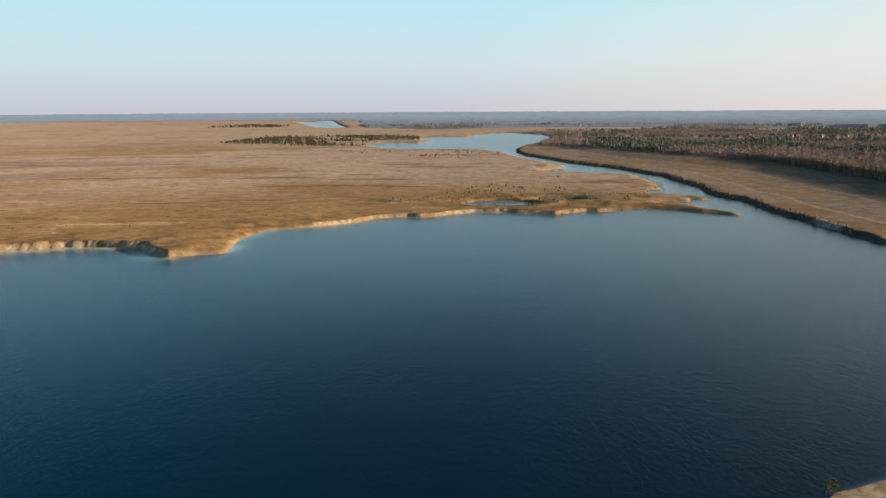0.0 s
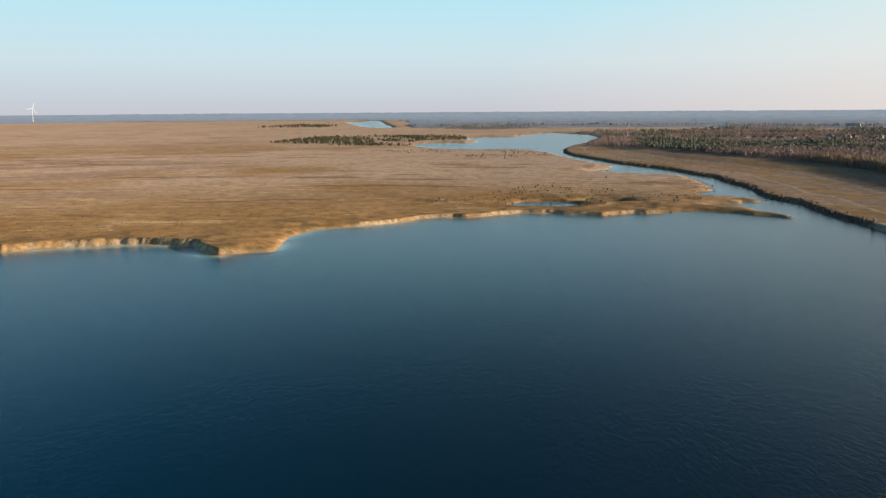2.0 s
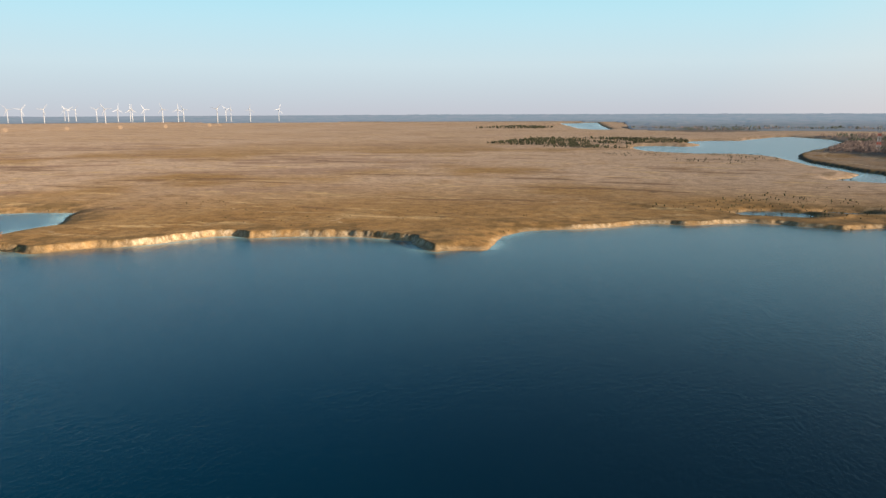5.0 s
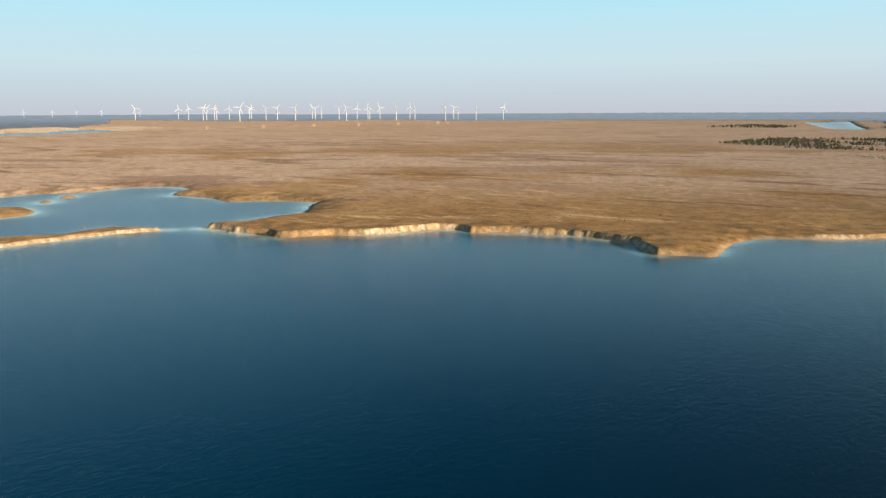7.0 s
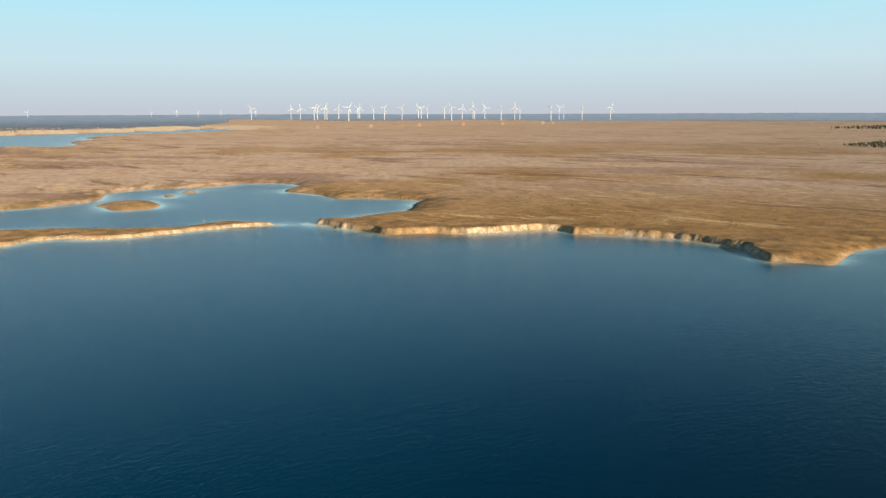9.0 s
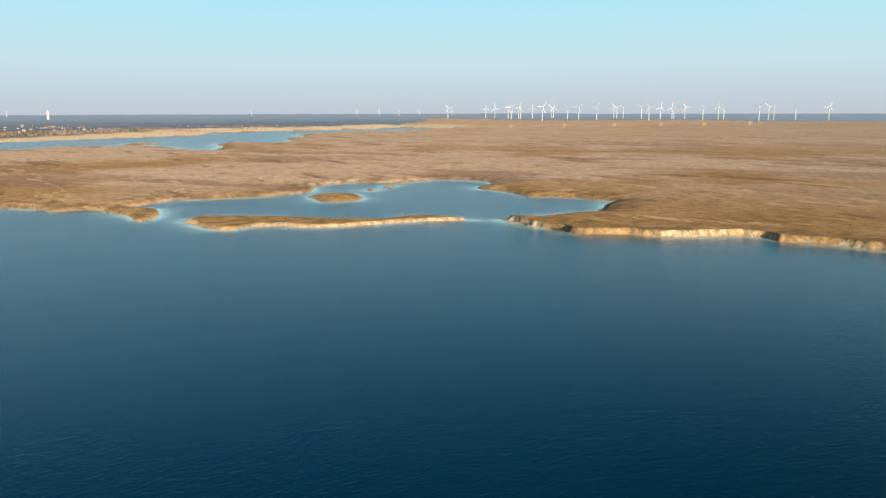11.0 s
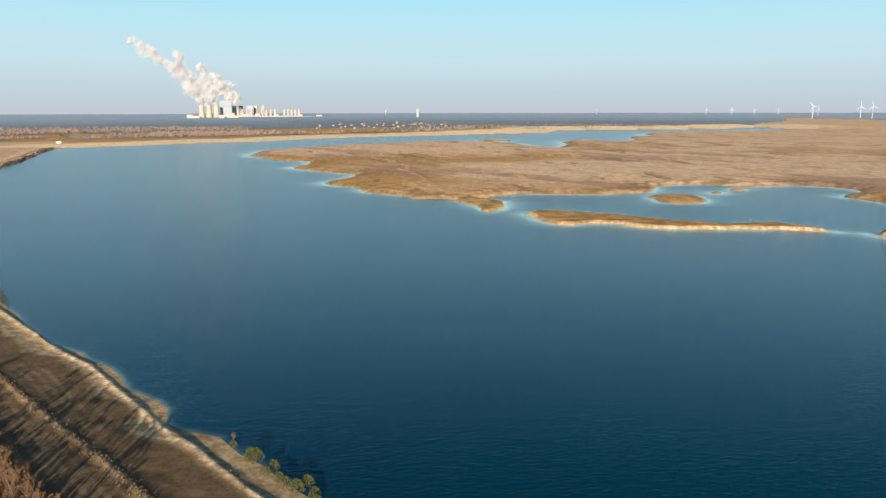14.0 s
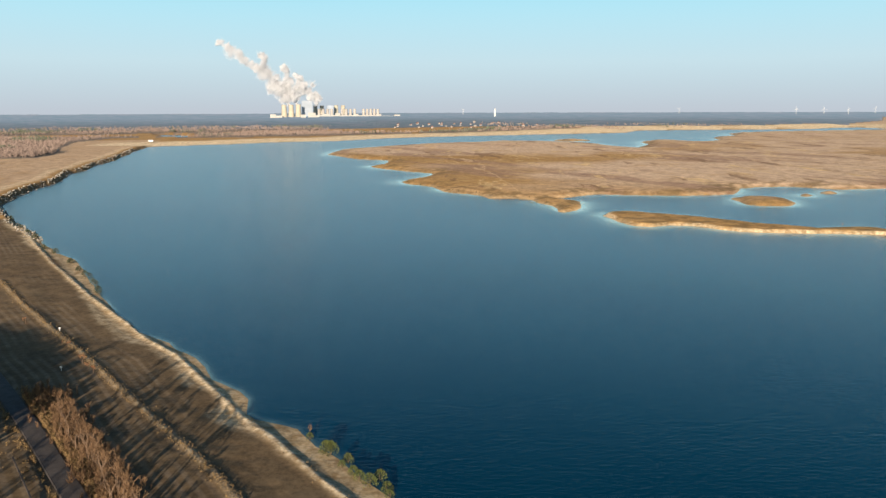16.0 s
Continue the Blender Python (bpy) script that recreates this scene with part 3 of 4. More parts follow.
wx, wy, wz, wk = warp(GX, GY, S["z"])
d_, far_ = S["d"], S["far"]
n1, n2, n3 = fbm(GX, GY, 26, 101, 4), fbm(GX, GY, 220, 102, 4), fbm(GX, GY, 7, 103, 3)
land = d_ > 0
thick = S["wood"].astype(float)
for ax_ in (0, 1):
    thick = np.maximum(thick, np.maximum(np.roll(thick, 1, ax_), np.roll(thick, -1, ax_)))
thick[:, :40] = 0
masks = {
    "sand": np.clip(S["cliff"] * ramp(d_ + S["flute"], 3.4, 2.7) * (0.25 + 0.75 * ramp(n1 + 0.35 * (n3 - 0.5), 0.36, 0.58)) * (0.76 - 0.2 * ramp(GX, -120, -40)) + S["bar"] * ramp(d_ + 3 * (n1 - 0.5), 4, 1.5) * 0.45 + S["north"] * ramp(d_ + 12 * (n1 - 0.5), S["broad"] * 1.3, S["broad"] * 1.05)
                    + (~S["main"]) * (1 - S["cliff"]) * ramp(d_ + 9 * (n1 - 0.5), 3.4, 0.8) * 0.28
                    + S["near"] * ramp(d_ + 5 * (n3 - 0.5), 8, 5) * 0.5 + 0.75 * np.exp(-(S["low"] / 0.75) ** 2) + 0.4 * np.exp(-(S["high"] / 0.7) ** 2)
                    + S["west"] * ramp(np.abs(d_ - 17), 6, 3) * 0.45
                    + S["east"] * (ramp(np.abs(d_ - 30 + 8 * (n2 - 0.5)), 2.0, 1.0) * 0.40 + ramp(np.abs(d_ - 74 + 14 * (n2 - 0.5)), 2.6, 1.4) * 0.30 + ramp(d_, 7, 5) * ramp(np.abs(GY - 377), 16, 9) * 0.7), 0, 1) * land,
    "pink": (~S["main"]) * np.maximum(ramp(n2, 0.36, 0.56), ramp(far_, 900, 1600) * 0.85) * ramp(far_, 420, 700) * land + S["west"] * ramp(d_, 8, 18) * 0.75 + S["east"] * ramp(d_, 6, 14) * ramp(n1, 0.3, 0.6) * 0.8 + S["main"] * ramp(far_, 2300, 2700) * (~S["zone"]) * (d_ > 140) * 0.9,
    "furrow": (~S["main"]) * ramp(fbm(GX * 0.35 + GY * 0.2, GY * 1.4 - GX * 0.8, 60, 107, 4), 0.56, 0.66) * ramp(far_, 450, 600) * ramp(1500 - GX * 0.2 - far_, 0, 400) * ramp(-GX, 100, 500),
    "scrub": ((~S["main"]) * ramp(d_ + 30 * (n1 - 0.5), 34, 10) * ramp(n3, 0.4, 0.62) * 0.7) * land,
    # east bank beyond 70 m: colour darkened as painted shade of the brush
    "field": (S["near"] * ramp(d_, 3, 6) * ramp(d_, 54, 46) + S["east"] * ramp(d_, 3, 8) * (0.1 + 0.3 * ramp(n2, 0.3, 0.6)) + S["east"] * ramp(d_, 70, 95) * 0.3 + S["east"] * ramp(d_, 8, 40) * ramp(n1, 0.4, 0.6) * 0.3) * (~S["wood"]) * 0.8,
    "soil": np.clip((S["east"] * ramp(d_ + 3 * (n3 - 0.5), 5.5, 3.5) + S["west"] * ramp(d_ + 3 * (n3 - 0.5), 8, 5) * 0.5) * land, 0, 1),
    "forest": np.clip(thick * (d_ > 15), 0, 1),
    "plain": (~S["main"] | (S["zone"] & (far_ < 2350))) * 1.0 * ramp(d_, 8, 30),
    "inland": np.where(S["near"] > 0.5, S["low"] * 0.8, np.clip(d_, -20, 300) * 0.5),
    "plough": (S["near"] * ramp(d_, 9, 12) * ramp(d_, 60, 48) + 0.5 * S["east"] * ramp(d_, 8, 16) * ramp(d_, 130, 100)) * ramp(n1, 0.25, 0.6),
    "lane": ramp(S["lane"], 1.9, 1.6),
}
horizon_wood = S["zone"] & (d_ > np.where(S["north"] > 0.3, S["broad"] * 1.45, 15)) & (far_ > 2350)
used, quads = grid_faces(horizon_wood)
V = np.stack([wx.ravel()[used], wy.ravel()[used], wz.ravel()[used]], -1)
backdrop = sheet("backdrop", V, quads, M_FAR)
tagged(backdrop, "forest reaching the horizon, haze painted as blue-grey glow", "distant forest", kind="structure")
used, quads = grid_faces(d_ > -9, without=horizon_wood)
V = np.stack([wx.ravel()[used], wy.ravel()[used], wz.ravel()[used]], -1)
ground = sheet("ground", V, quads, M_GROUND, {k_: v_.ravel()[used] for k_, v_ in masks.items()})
tagged(ground, "dry ochre steppe with pale sand cliffs and beaches", "ground", kind="structure")

wx, wy, wz, wk = warp(GX, GY, np.zeros_like(GX))
used, quads = grid_faces(d_ < 6, 2, 2)
V = np.stack([wx.ravel()[used], wy.ravel()[used], wz.ravel()[used]], -1)
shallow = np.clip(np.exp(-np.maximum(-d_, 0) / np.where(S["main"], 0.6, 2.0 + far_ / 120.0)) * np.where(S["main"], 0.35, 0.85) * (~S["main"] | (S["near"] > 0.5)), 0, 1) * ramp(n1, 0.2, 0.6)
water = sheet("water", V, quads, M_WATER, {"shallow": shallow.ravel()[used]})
tagged(water, "rippled deep blue lake with pale shallows along the shore", "lake", kind="structure")


# ---- wind turbines ----
def wind_turbine():
    root = new("wind_turbine")
    tagged(root, "white three-bladed wind turbine standing on the plain", "wind turbine", "wind farm", "")
    bm = bmesh.new()
    lathe(bm, [(2.6, 0), (2.1, 30), (1.6, 60), (1.25, 78)], 12)
    part("tower", bm, M_WHITE, root, smooth=True)
    bm = bmesh.new()
    vs = box(bm, -2, -6, 77.5, 2, 5, 81.5)
    bmesh.ops.bevel(bm, geom=list(bm.edges), offset=0.8, segments=2, affect="EDGES")
    part("nacelle", bm, M_WHITE, root)
    bm = bmesh.new()
    lathe(bm, [(1.7, 0), (1.6, 1.2), (1.0, 2.4), (0.2, 3.0)], 10)
    bmesh.ops.rotate(bm, matrix=Matrix.Rotation(radians(90), 3, "X"), verts=bm.verts)
    bmesh.ops.translate(bm, vec=(0, -6, 79.5), verts=bm.verts)
    part("hub", bm, M_WHITE, root, smooth=True)
    return root


def blade_mesh():
    bm = bmesh.new()
    rows = []
    for s, chord, thick in ((0, 1.5, 1.2), (4, 2.9, 0.9), (9, 2.6, 0.6), (20, 1.7, 0.35), (30, 1.0, 0.2), (34, 0.4, 0.1)):
        rows.append([bm.verts.new(p) for p in ((-chord * 0.35, -7.2, s), (0, -7.2 - thick / 2, s), (chord * 0.65, -7.2, s), (0, -7.2 + thick / 2, s))])
    for a, b in zip(rows[:-1], rows[1:]):
        for i in range(4):
            bm.faces.new((a[i], a[(i + 1) % 4], b[(i + 1) % 4], b[i]))
    bm.faces.new(rows[-1])
    bm.faces.new(rows[0][::-1])
    me = bpy.data.meshes.new("blade")
    bm.to_mesh(me)
    bm.free()
    me.materials.append(M_WHITE)
    return me


BLADE = blade_mesh()
TURBINES = [(58.23, 4800), (55.39, 5200), (54.71, 4800), (53.71, 4500), (53.48, 4500), (52.93, 4500), (52.78, 4500), (51.91, 4700), (51.18, 3700),
            (50.48, 4900), (50.36, 4900), (49.32, 4300), (48.51, 4300), (47.21, 4200), (45.97, 4700), (45.76, 4600), (45.3, 4600), (44.01, 4600),
            (43.48, 3900), (42.68, 4500), (41.88, 4500), (41.75, 4500), (40.99, 4500), (39.77, 4000), (38.75, 4400), (38.37, 4400), (36.07, 3900),
            (35.47, 4800), (35.13, 4800), (33.78, 4500), (31.74, 4700)]
FAR_TURBINES = [57.91, 60.36, 61.9, 63.36, 65.05, 72.7, 88.39]
rng = random.Random(5)
mill = wind_turbine()
mills = []
for i, (az, dist) in enumerate(TURBINES + [(a, 8200) for a in FAR_TURBINES]):
    x, y = bearing(az, dist)
    m = stand(x, y, 0, radians(az + rng.uniform(-25, 25)), 0.98 if dist < 8000 else 0.8)
    mills.append(mill if i == 0 else copy_thing(mill, m))
    mills[-1].matrix_basis = m
for ob in mills:
    spin = rng.uniform(0, 120)
    hub_of = [c for c in ob.children if c.name.startswith("hub")][0]
    for k_ in range(3):
        bl = new("blade", BLADE)
        bl.parent = hub_of
        bl.matrix_basis = Matrix.Translation((0, 0, 79.5)) @ Matrix.Rotation(radians(spin + 120 * k_), 4, "Y")


def height(x, y):
    g = survey(np.array([[x]], np.float32), np.array([[y]], np.float32))
    return float(g["z"][0, 0])


def heights(xs, ys):
    return survey(np.asarray(xs, np.float32)[None], np.asarray(ys, np.float32)[None])


# ---- plants ----
M_BARK = simple("grey_brown_bark", (0.16, 0.105, 0.07), 0.95, 0.3, 2.0)
M_TWIG = island("bare_twigs", (0.115, 0.07, 0.042), (0.22, 0.135, 0.075))
# bare brush and pine: base colours painted paler and greyer, for distance haze
M_BRUSH_HAZED = island("bare_brush_hazed", (0.24, 0.18, 0.16), (0.36, 0.28, 0.24))
M_PINE_HAZED = island("pine_needles", (0.10, 0.115, 0.085), (0.16, 0.17, 0.12))
M_BUSH = island("young_pine_needles", (0.045, 0.062, 0.02), (0.125, 0.135, 0.04))
M_SCRUB = island("dark_scrub_leaves", (0.04, 0.05, 0.03), (0.085, 0.09, 0.045))
M_GRASS = island("dry_grass", (0.19, 0.12, 0.055), (0.34, 0.235, 0.115))
M_BELT = island("pale_tall_brush", (0.26, 0.19, 0.125), (0.40, 0.29, 0.18))
M_RED = island("russet_twigs", (0.22, 0.095, 0.05), (0.36, 0.18, 0.09))
seeds = np.random.RandomState(11)


def cone_tree(levels, sides, rs):
    """A small conifer as triangles: a trunk and ragged tiers; base at the origin, one metre high."""
    v, f = [], []

    def tier(z0, z1, r):
        base = len(v)
        off = rs.uniform(-0.03, 0.03, 2)
        for i in range(sides):
            a = 2 * math.pi * (i + rs.uniform(-0.25, 0.25)) / sides
            rr = r * rs.uniform(0.65, 1.25)
            v.append((rr * math.cos(a) + off[0], rr * math.sin(a) + off[1], z0 + rs.uniform(-0.04, 0.04)))
        v.append((off[0], off[1], z1))
        for i in range(sides):
            f.append((base + i, base + (i + 1) % sides, base + sides))
        f.append((base, base + 2, base + 1))

    tier(0.0, 0.7, 0.022)
    for i in range(levels):
        t = i / levels
        tier(0.22 + 0.62 * t, 0.62 + 0.38 * (i + 1) / levels, 0.20 * (1 - 0.6 * t))
    return np.array(v, np.float32), np.array(f, np.int32)


def round_tree(rs, lumps=6, low=0.15, fat=1.0):
    """A bushy pine or shrub: a thin stem under uneven clumps."""
    v, f = [], []
    for k_ in range(lumps):
        a, r = rs.uniform(0, 6.283), rs.uniform(0, 0.22)
        c = np.array([r * math.cos(a), r * math.sin(a), rs.uniform(low + 0.15, 0.85)])
        s = rs.uniform(0.13, 0.24) * fat
        base = len(v)
        for p in ((1, 0, 0), (0, 1, 0), (-1, 0, 0), (0, -1, 0), (0, 0, 1), (0, 0, -0.8)):
            v.append(tuple(c + np.array(p) * s * rs.uniform(0.7, 1.3, 3)))
        for q in ((0, 1, 4), (1, 2, 4), (2, 3, 4), (3, 0, 4), (1, 0, 5), (2, 1, 5), (3, 2, 5), (0, 3, 5)):
            f.append(tuple(base + i for i in q))
    base = len(v)
    v += [(0.02, 0, 0), (-0.015, 0.017, 0), (-0.015, -0.017, 0), (0, 0, 0.6)]
    f += [(base, base + 1, base + 3), (base + 1, base + 2, base + 3), (base + 2, base, base + 3)]
    return np.array(v, np.float32), np.array(f, np.int32)


def bare_tree(rs, twigs=26, spread=0.22, low=0.15, width=0.016):
    """A leafless tree seen from afar: a stem and upward twigs, each a thin three-sided spike."""
    v, f = [], []

    def spike(a, b, w):
        a, b = np.array(a, float), np.array(b, float)
        u = np.cross(b - a, (0.3, 0.5, 0.81))
        u /= np.linalg.norm(u) + 1e-9
        t = np.cross(b - a, u)
        t /= np.linalg.norm(t) + 1e-9
        base = len(v)
        for k_ in range(3):
            an = k_ * 2.0944
            v.append(tuple(a + w * (u * math.cos(an) + t * math.sin(an))))
        v.append(tuple(b))
        f.extend([(base, base + 1, base + 3), (base + 1, base + 2, base + 3), (base + 2, base, base + 3)])

    spike((0, 0, 0), (0, 0, 0.95), 0.022)
    for k_ in range(twigs):
        z = rs.uniform(low, 0.75)
        an, r = rs.uniform(0, 6.283), spread * rs.uniform(0.35, 1.0)
        a = (0.2 * r * math.cos(an), 0.2 * r * math.sin(an), z)
        spike(a, (r * math.cos(an), r * math.sin(an), min(1.0, z + rs.uniform(0.18, 0.4))), width * rs.uniform(0.6, 1.3))
    return np.array(v, np.float32), np.array(f, np.int32)


def scatter(name, material, kinds, xs, ys, zs, hs, label, category, widen=1.0):
    """Many plants of a kind as one mesh, at true places."""
    wx_, wy_, wz_, wk_ = warp(np.asarray(xs, float), np.asarray(ys, float), np.asarray(zs, float))
    vs, fs, base = [], [], 0
    for i in range(len(wx_)):
        v, f = kinds[seeds.randint(len(kinds))]
        a = seeds.uniform(0, 6.283)
        s = hs[i] * wk_[i]
        w = s * widen * seeds.uniform(0.8, 1.25)
        c, sn = math.cos(a) * w, math.sin(a) * w
        vs.append(np.stack([v[:, 0] * c - v[:, 1] * sn + wx_[i], v[:, 0] * sn + v[:, 1] * c + wy_[i], v[:, 2] * s + wz_[i] - 0.1], -1))
        fs.append(f + base)
        base += len(v)
    ob = sheet(name, np.concatenate(vs), np.concatenate(fs), material, smooth=False)
    return tagged(ob, label, category, kind="stuff")


PINES = [round_tree(np.random.RandomState(i), 7, 0.2, 0.72) for i in range(6)] + [cone_tree(3, 6, np.random.RandomState(20 + i)) for i in range(4)]
SHRUBS = [round_tree(np.random.RandomState(40 + i), 6, -0.05) for i in range(5)]
BARES = [bare_tree(np.random.RandomState(60 + i), 13, 0.26, 0.12, 0.032) for i in range(6)]
BRUSHES = [bare_tree(np.random.RandomState(80 + i), 30, 0.2, 0.02) for i in range(6)]

# woods, thinning in count with distance
n_try = 210000
az_t = seeds.uniform(-36, 126, n_try)
slope_t = 60.0 / 460 + (60.0 / 2600 - 60.0 / 460) * seeds.uniform(0, 1, n_try) ** 0.62
dist_t = 60.0 / slope_t
tx = (EYE[0] - np.sin(np.radians(az_t)) * dist_t).astype(np.float32)
ty = (EYE[1] + np.cos(np.radians(az_t)) * dist_t).astype(np.float32)
ok = wooded(tx, ty)[1]
tx, ty, dist_t = tx[ok], ty[ok], dist_t[ok]
g_ = heights(tx, ty)
ok = g_["d"][0] > 16
tx, ty, dist_t, tz = tx[ok], ty[ok], dist_t[ok], g_["z"][0][ok]
tz = np.where(dist_t > 1500, tz - 1.5 * ramp(dist_t, 1900, 2900), tz)
east_ = tx > -400
piney = fbm(tx, ty, 130, 201, 3) > np.where(east_, 0.53, 0.66)
ht = (3.5 + 5.5 * seeds.uniform(0, 1, len(tx))) * (0.75 + 0.6 * fbm(tx, ty, 60, 205, 2))
scatter("pine_wood", M_PINE_HAZED, PINES, tx[piney], ty[piney], tz[piney], ht[piney], "dark green pine forest beyond the lake", "forest", 1.15)
scatter("bare_wood", M_BRUSH_HAZED, BARES, tx[~piney], ty[~piney], tz[~piney], ht[~piney] * 0.9, "leafless brown forest beyond the lake", "forest", 1.7)

# the tall brush along the eastern bank's field
n_b = 2000
u_ = seeds.uniform(0, 1, n_b)
bx = np.interp(u_, [0, 0.2, 0.5, 0.75, 1.0], [318, 332, 327, 324, 316]) + seeds.uniform(-3, 26, n_b)
by = np.interp(u_, [0, 0.2, 0.5, 0.75, 1.0], [800, 690, 610, 540, 440])
gb = heights(bx, by)
scatter("brush_belt", M_BELT, BRUSHES, bx, by, gb["z"][0], 6 + 4.5 * seeds.uniform(0, 1, n_b), "belt of tall leafless brush beside the field", "brush", 1.3)


def in_patch(poly, count):
    p = np.array(poly)
    xs = seeds.uniform(p[:, 0].min(), p[:, 0].max(), count * 4).astype(np.float32)
    ys = seeds.uniform(p[:, 1].min(), p[:, 1].max(), count * 4).astype(np.float32)
    keep = within_line(xs, ys, poly) & (fbm(xs, ys, 70, 301, 3) > 0.40)
    return xs[keep][:count], ys[keep][:count]


for poly, count, lo_h, hi_h, lab in (
        ([(-390, 1330), (-360, 1610), (-198, 1650), (-60, 1610), (-20, 1440), (-110, 1400), (-140, 1330), (-119, 1190), (-238, 1200)], 1700, 2, 5.5, "dark green pine scrub beside the inlet"),
        ([(-780, 2480), (-720, 2860), (-520, 2640), (-560, 2450)], 220, 5, 9, "dark green scrub on the far plain"),
        ([(-40, 470), (10, 530), (90, 640), (165, 600), (150, 500), (100, 455), (40, 450)], 260, 0.7, 1.8, "low dark shrubs round the ponds"),
        ([(104, 703), (104, 726), (138, 730), (136, 706)], 45, 2, 4, "green bushes on a small spit"),
        ([(-60, 1100), (60, 1080), (90, 900), (0, 880), (-160, 1050)], 240, 1.0, 2.5, "low shrubs on the plain"),
        ([(-420, 370), (-370, 420), (-150, 420), (-60, 420), (-100, 330), (-230, 330), (-330, 320)], 300, 0.25, 0.75, "low dark shrubs on the steppe")):
    xs, ys = in_patch(poly, count)
    gs = heights(xs, ys)
    dry = gs["d"][0] > 1.0
    scatter("pine_scrub" if hi_h > 3 else "low_shrubs", M_SCRUB, SHRUBS, xs[dry], ys[dry], gs["z"][0][dry],
            lo_h + (hi_h - lo_h) * seeds.uniform(0, 1, dry.sum()) ** 2, lab, "scrub", 1.2)

# dark scrub along the eastern scarp and the western stone bank
ex, ey = [], []
for (ax, ay), (cx, cy) in zip(EAST_BANK[3:17], EAST_BANK[4:18]):
    for k_ in range(int(math.hypot(cx - ax, cy - ay) / 1.4)):
        t = seeds.uniform(0, 1)
        ex.append(ax + (cx - ax) * t + seeds.uniform(0.5, 4.5))
        ey.append(ay + (cy - ay) * t)
ge = heights(ex, ey)
scatter("bank_scrub", M_BRUSH_HAZED, SHRUBS + BRUSHES, ex, ey, ge["z"][0], 0.8 + 1.6 * seeds.uniform(0, 1, len(ex)), "dark leafless scrub on the eroded bank", "scrub", 1.4)

# the stone edge of the western bank
M_STONE = island("grey_stone", (0.20, 0.185, 0.165), (0.48, 0.44, 0.38))
STONES = [round_tree(np.random.RandomState(140 + i), 2, -0.3, 2.0) for i in range(5)]
wx_s, wy_s = [], []
for (ax, ay), (cx, cy) in zip(SAND_BANK[5:] + NEAR_BANK[:2], SAND_BANK[6:] + NEAR_BANK[:3]):
    run = math.hypot(cx - ax, cy - ay)
    for k_ in range(int(run / 0.8)):
        t, o = seeds.uniform(0, 1), seeds.uniform(-1.0, 6.0)
        wx_s.append(ax + (cx - ax) * t + o * (cy - ay) / run)
        wy_s.append(ay + (cy - ay) * t - o * (cx - ax) / run)
gs = heights(wx_s, wy_s)
scatter("bank_stones", M_STONE, STONES, wx_s, wy_s, np.maximum(gs["z"][0], -0.2), 0.6 + 1.1 * seeds.uniform(0, 1, len(wx_s)) ** 2, "loose grey stones along the western water's edge", "stones", 1.2)

# reeds and drowned shrubs at the edges of the lagoon
rx_, ry_ = [], []
for line, step, spread in ((LAGOON[6:20], 5, 2.5), (CAPES[6:24], 5, 5), (CHANNEL[22:34], 2.0, 4), (POND_A + POND_B, 2.0, 3), (SHORE_TIP[:14], 3, 2)):
    for (ax, ay), (cx, cy) in zip(line[:-1], line[1:]):
        for k_ in range(int(math.hypot(cx - ax, cy - ay) / step)):
            t = seeds.uniform(0, 1)
            rx_.append(ax + (cx - ax) * t + seeds.uniform(-spread, spread))
            ry_.append(ay + (cy - ay) * t + seeds.uniform(-spread, spread))
gr = heights(rx_, ry_)
scatter("drowned_shrubs", M_SCRUB, SHRUBS, rx_, ry_, np.maximum(gr["z"][0], -0.3), 0.5 + 0.9 * seeds.uniform(0, 1, len(rx_)),
        "small dark shrubs standing in the shallows", "shrubs", 1.1)

# dry grass on the near bank
def along(line, count, spread):
    p = np.array(line)
    seg = np.hypot(*(p[1:] - p[:-1]).T)
    s = seeds.uniform(0, seg.sum(), count)
    i = np.searchsorted(np.cumsum(seg), s).clip(0, len(seg) - 1)
    t = seeds.uniform(0, 1, count)
    q = p[i] + (p[i + 1] - p[i]) * t[:, None]
    return q[:, 0] + seeds.normal(0, spread, count), q[:, 1] + seeds.normal(0, spread, count)


TUFTS = [bare_tree(np.random.RandomState(120 + i), 14, 0.6, 0.0, 0.06) for i in range(5)]
PATH_SIDE = [(x + 5.0, y + 6.5) for x, y in CYCLE_PATH]
for line, count, spread, size, lab in ((BERM_HIGH, 1900, 0.8, 0.36, "dry yellow grass on the upper berm"), (BERM_LOW, 700, 0.8, 0.3, "sparse dry grass on the sand berm"),
                                       (PATH_SIDE, 3200, 2.4, 0.7, "rank dry grass beside the paved path")):
    xs, ys = along(line, count, spread)
    gg = heights(xs, ys)
    keep = (gg["d"][0] > 2) & (gg["lane"][0] > 2.1)
    scatter("dry_grass", M_GRASS, TUFTS, xs[keep], ys[keep], gg["z"][0][keep], size * (0.5 + seeds.uniform(0, 1, keep.sum())), lab, "grass", 1.0)


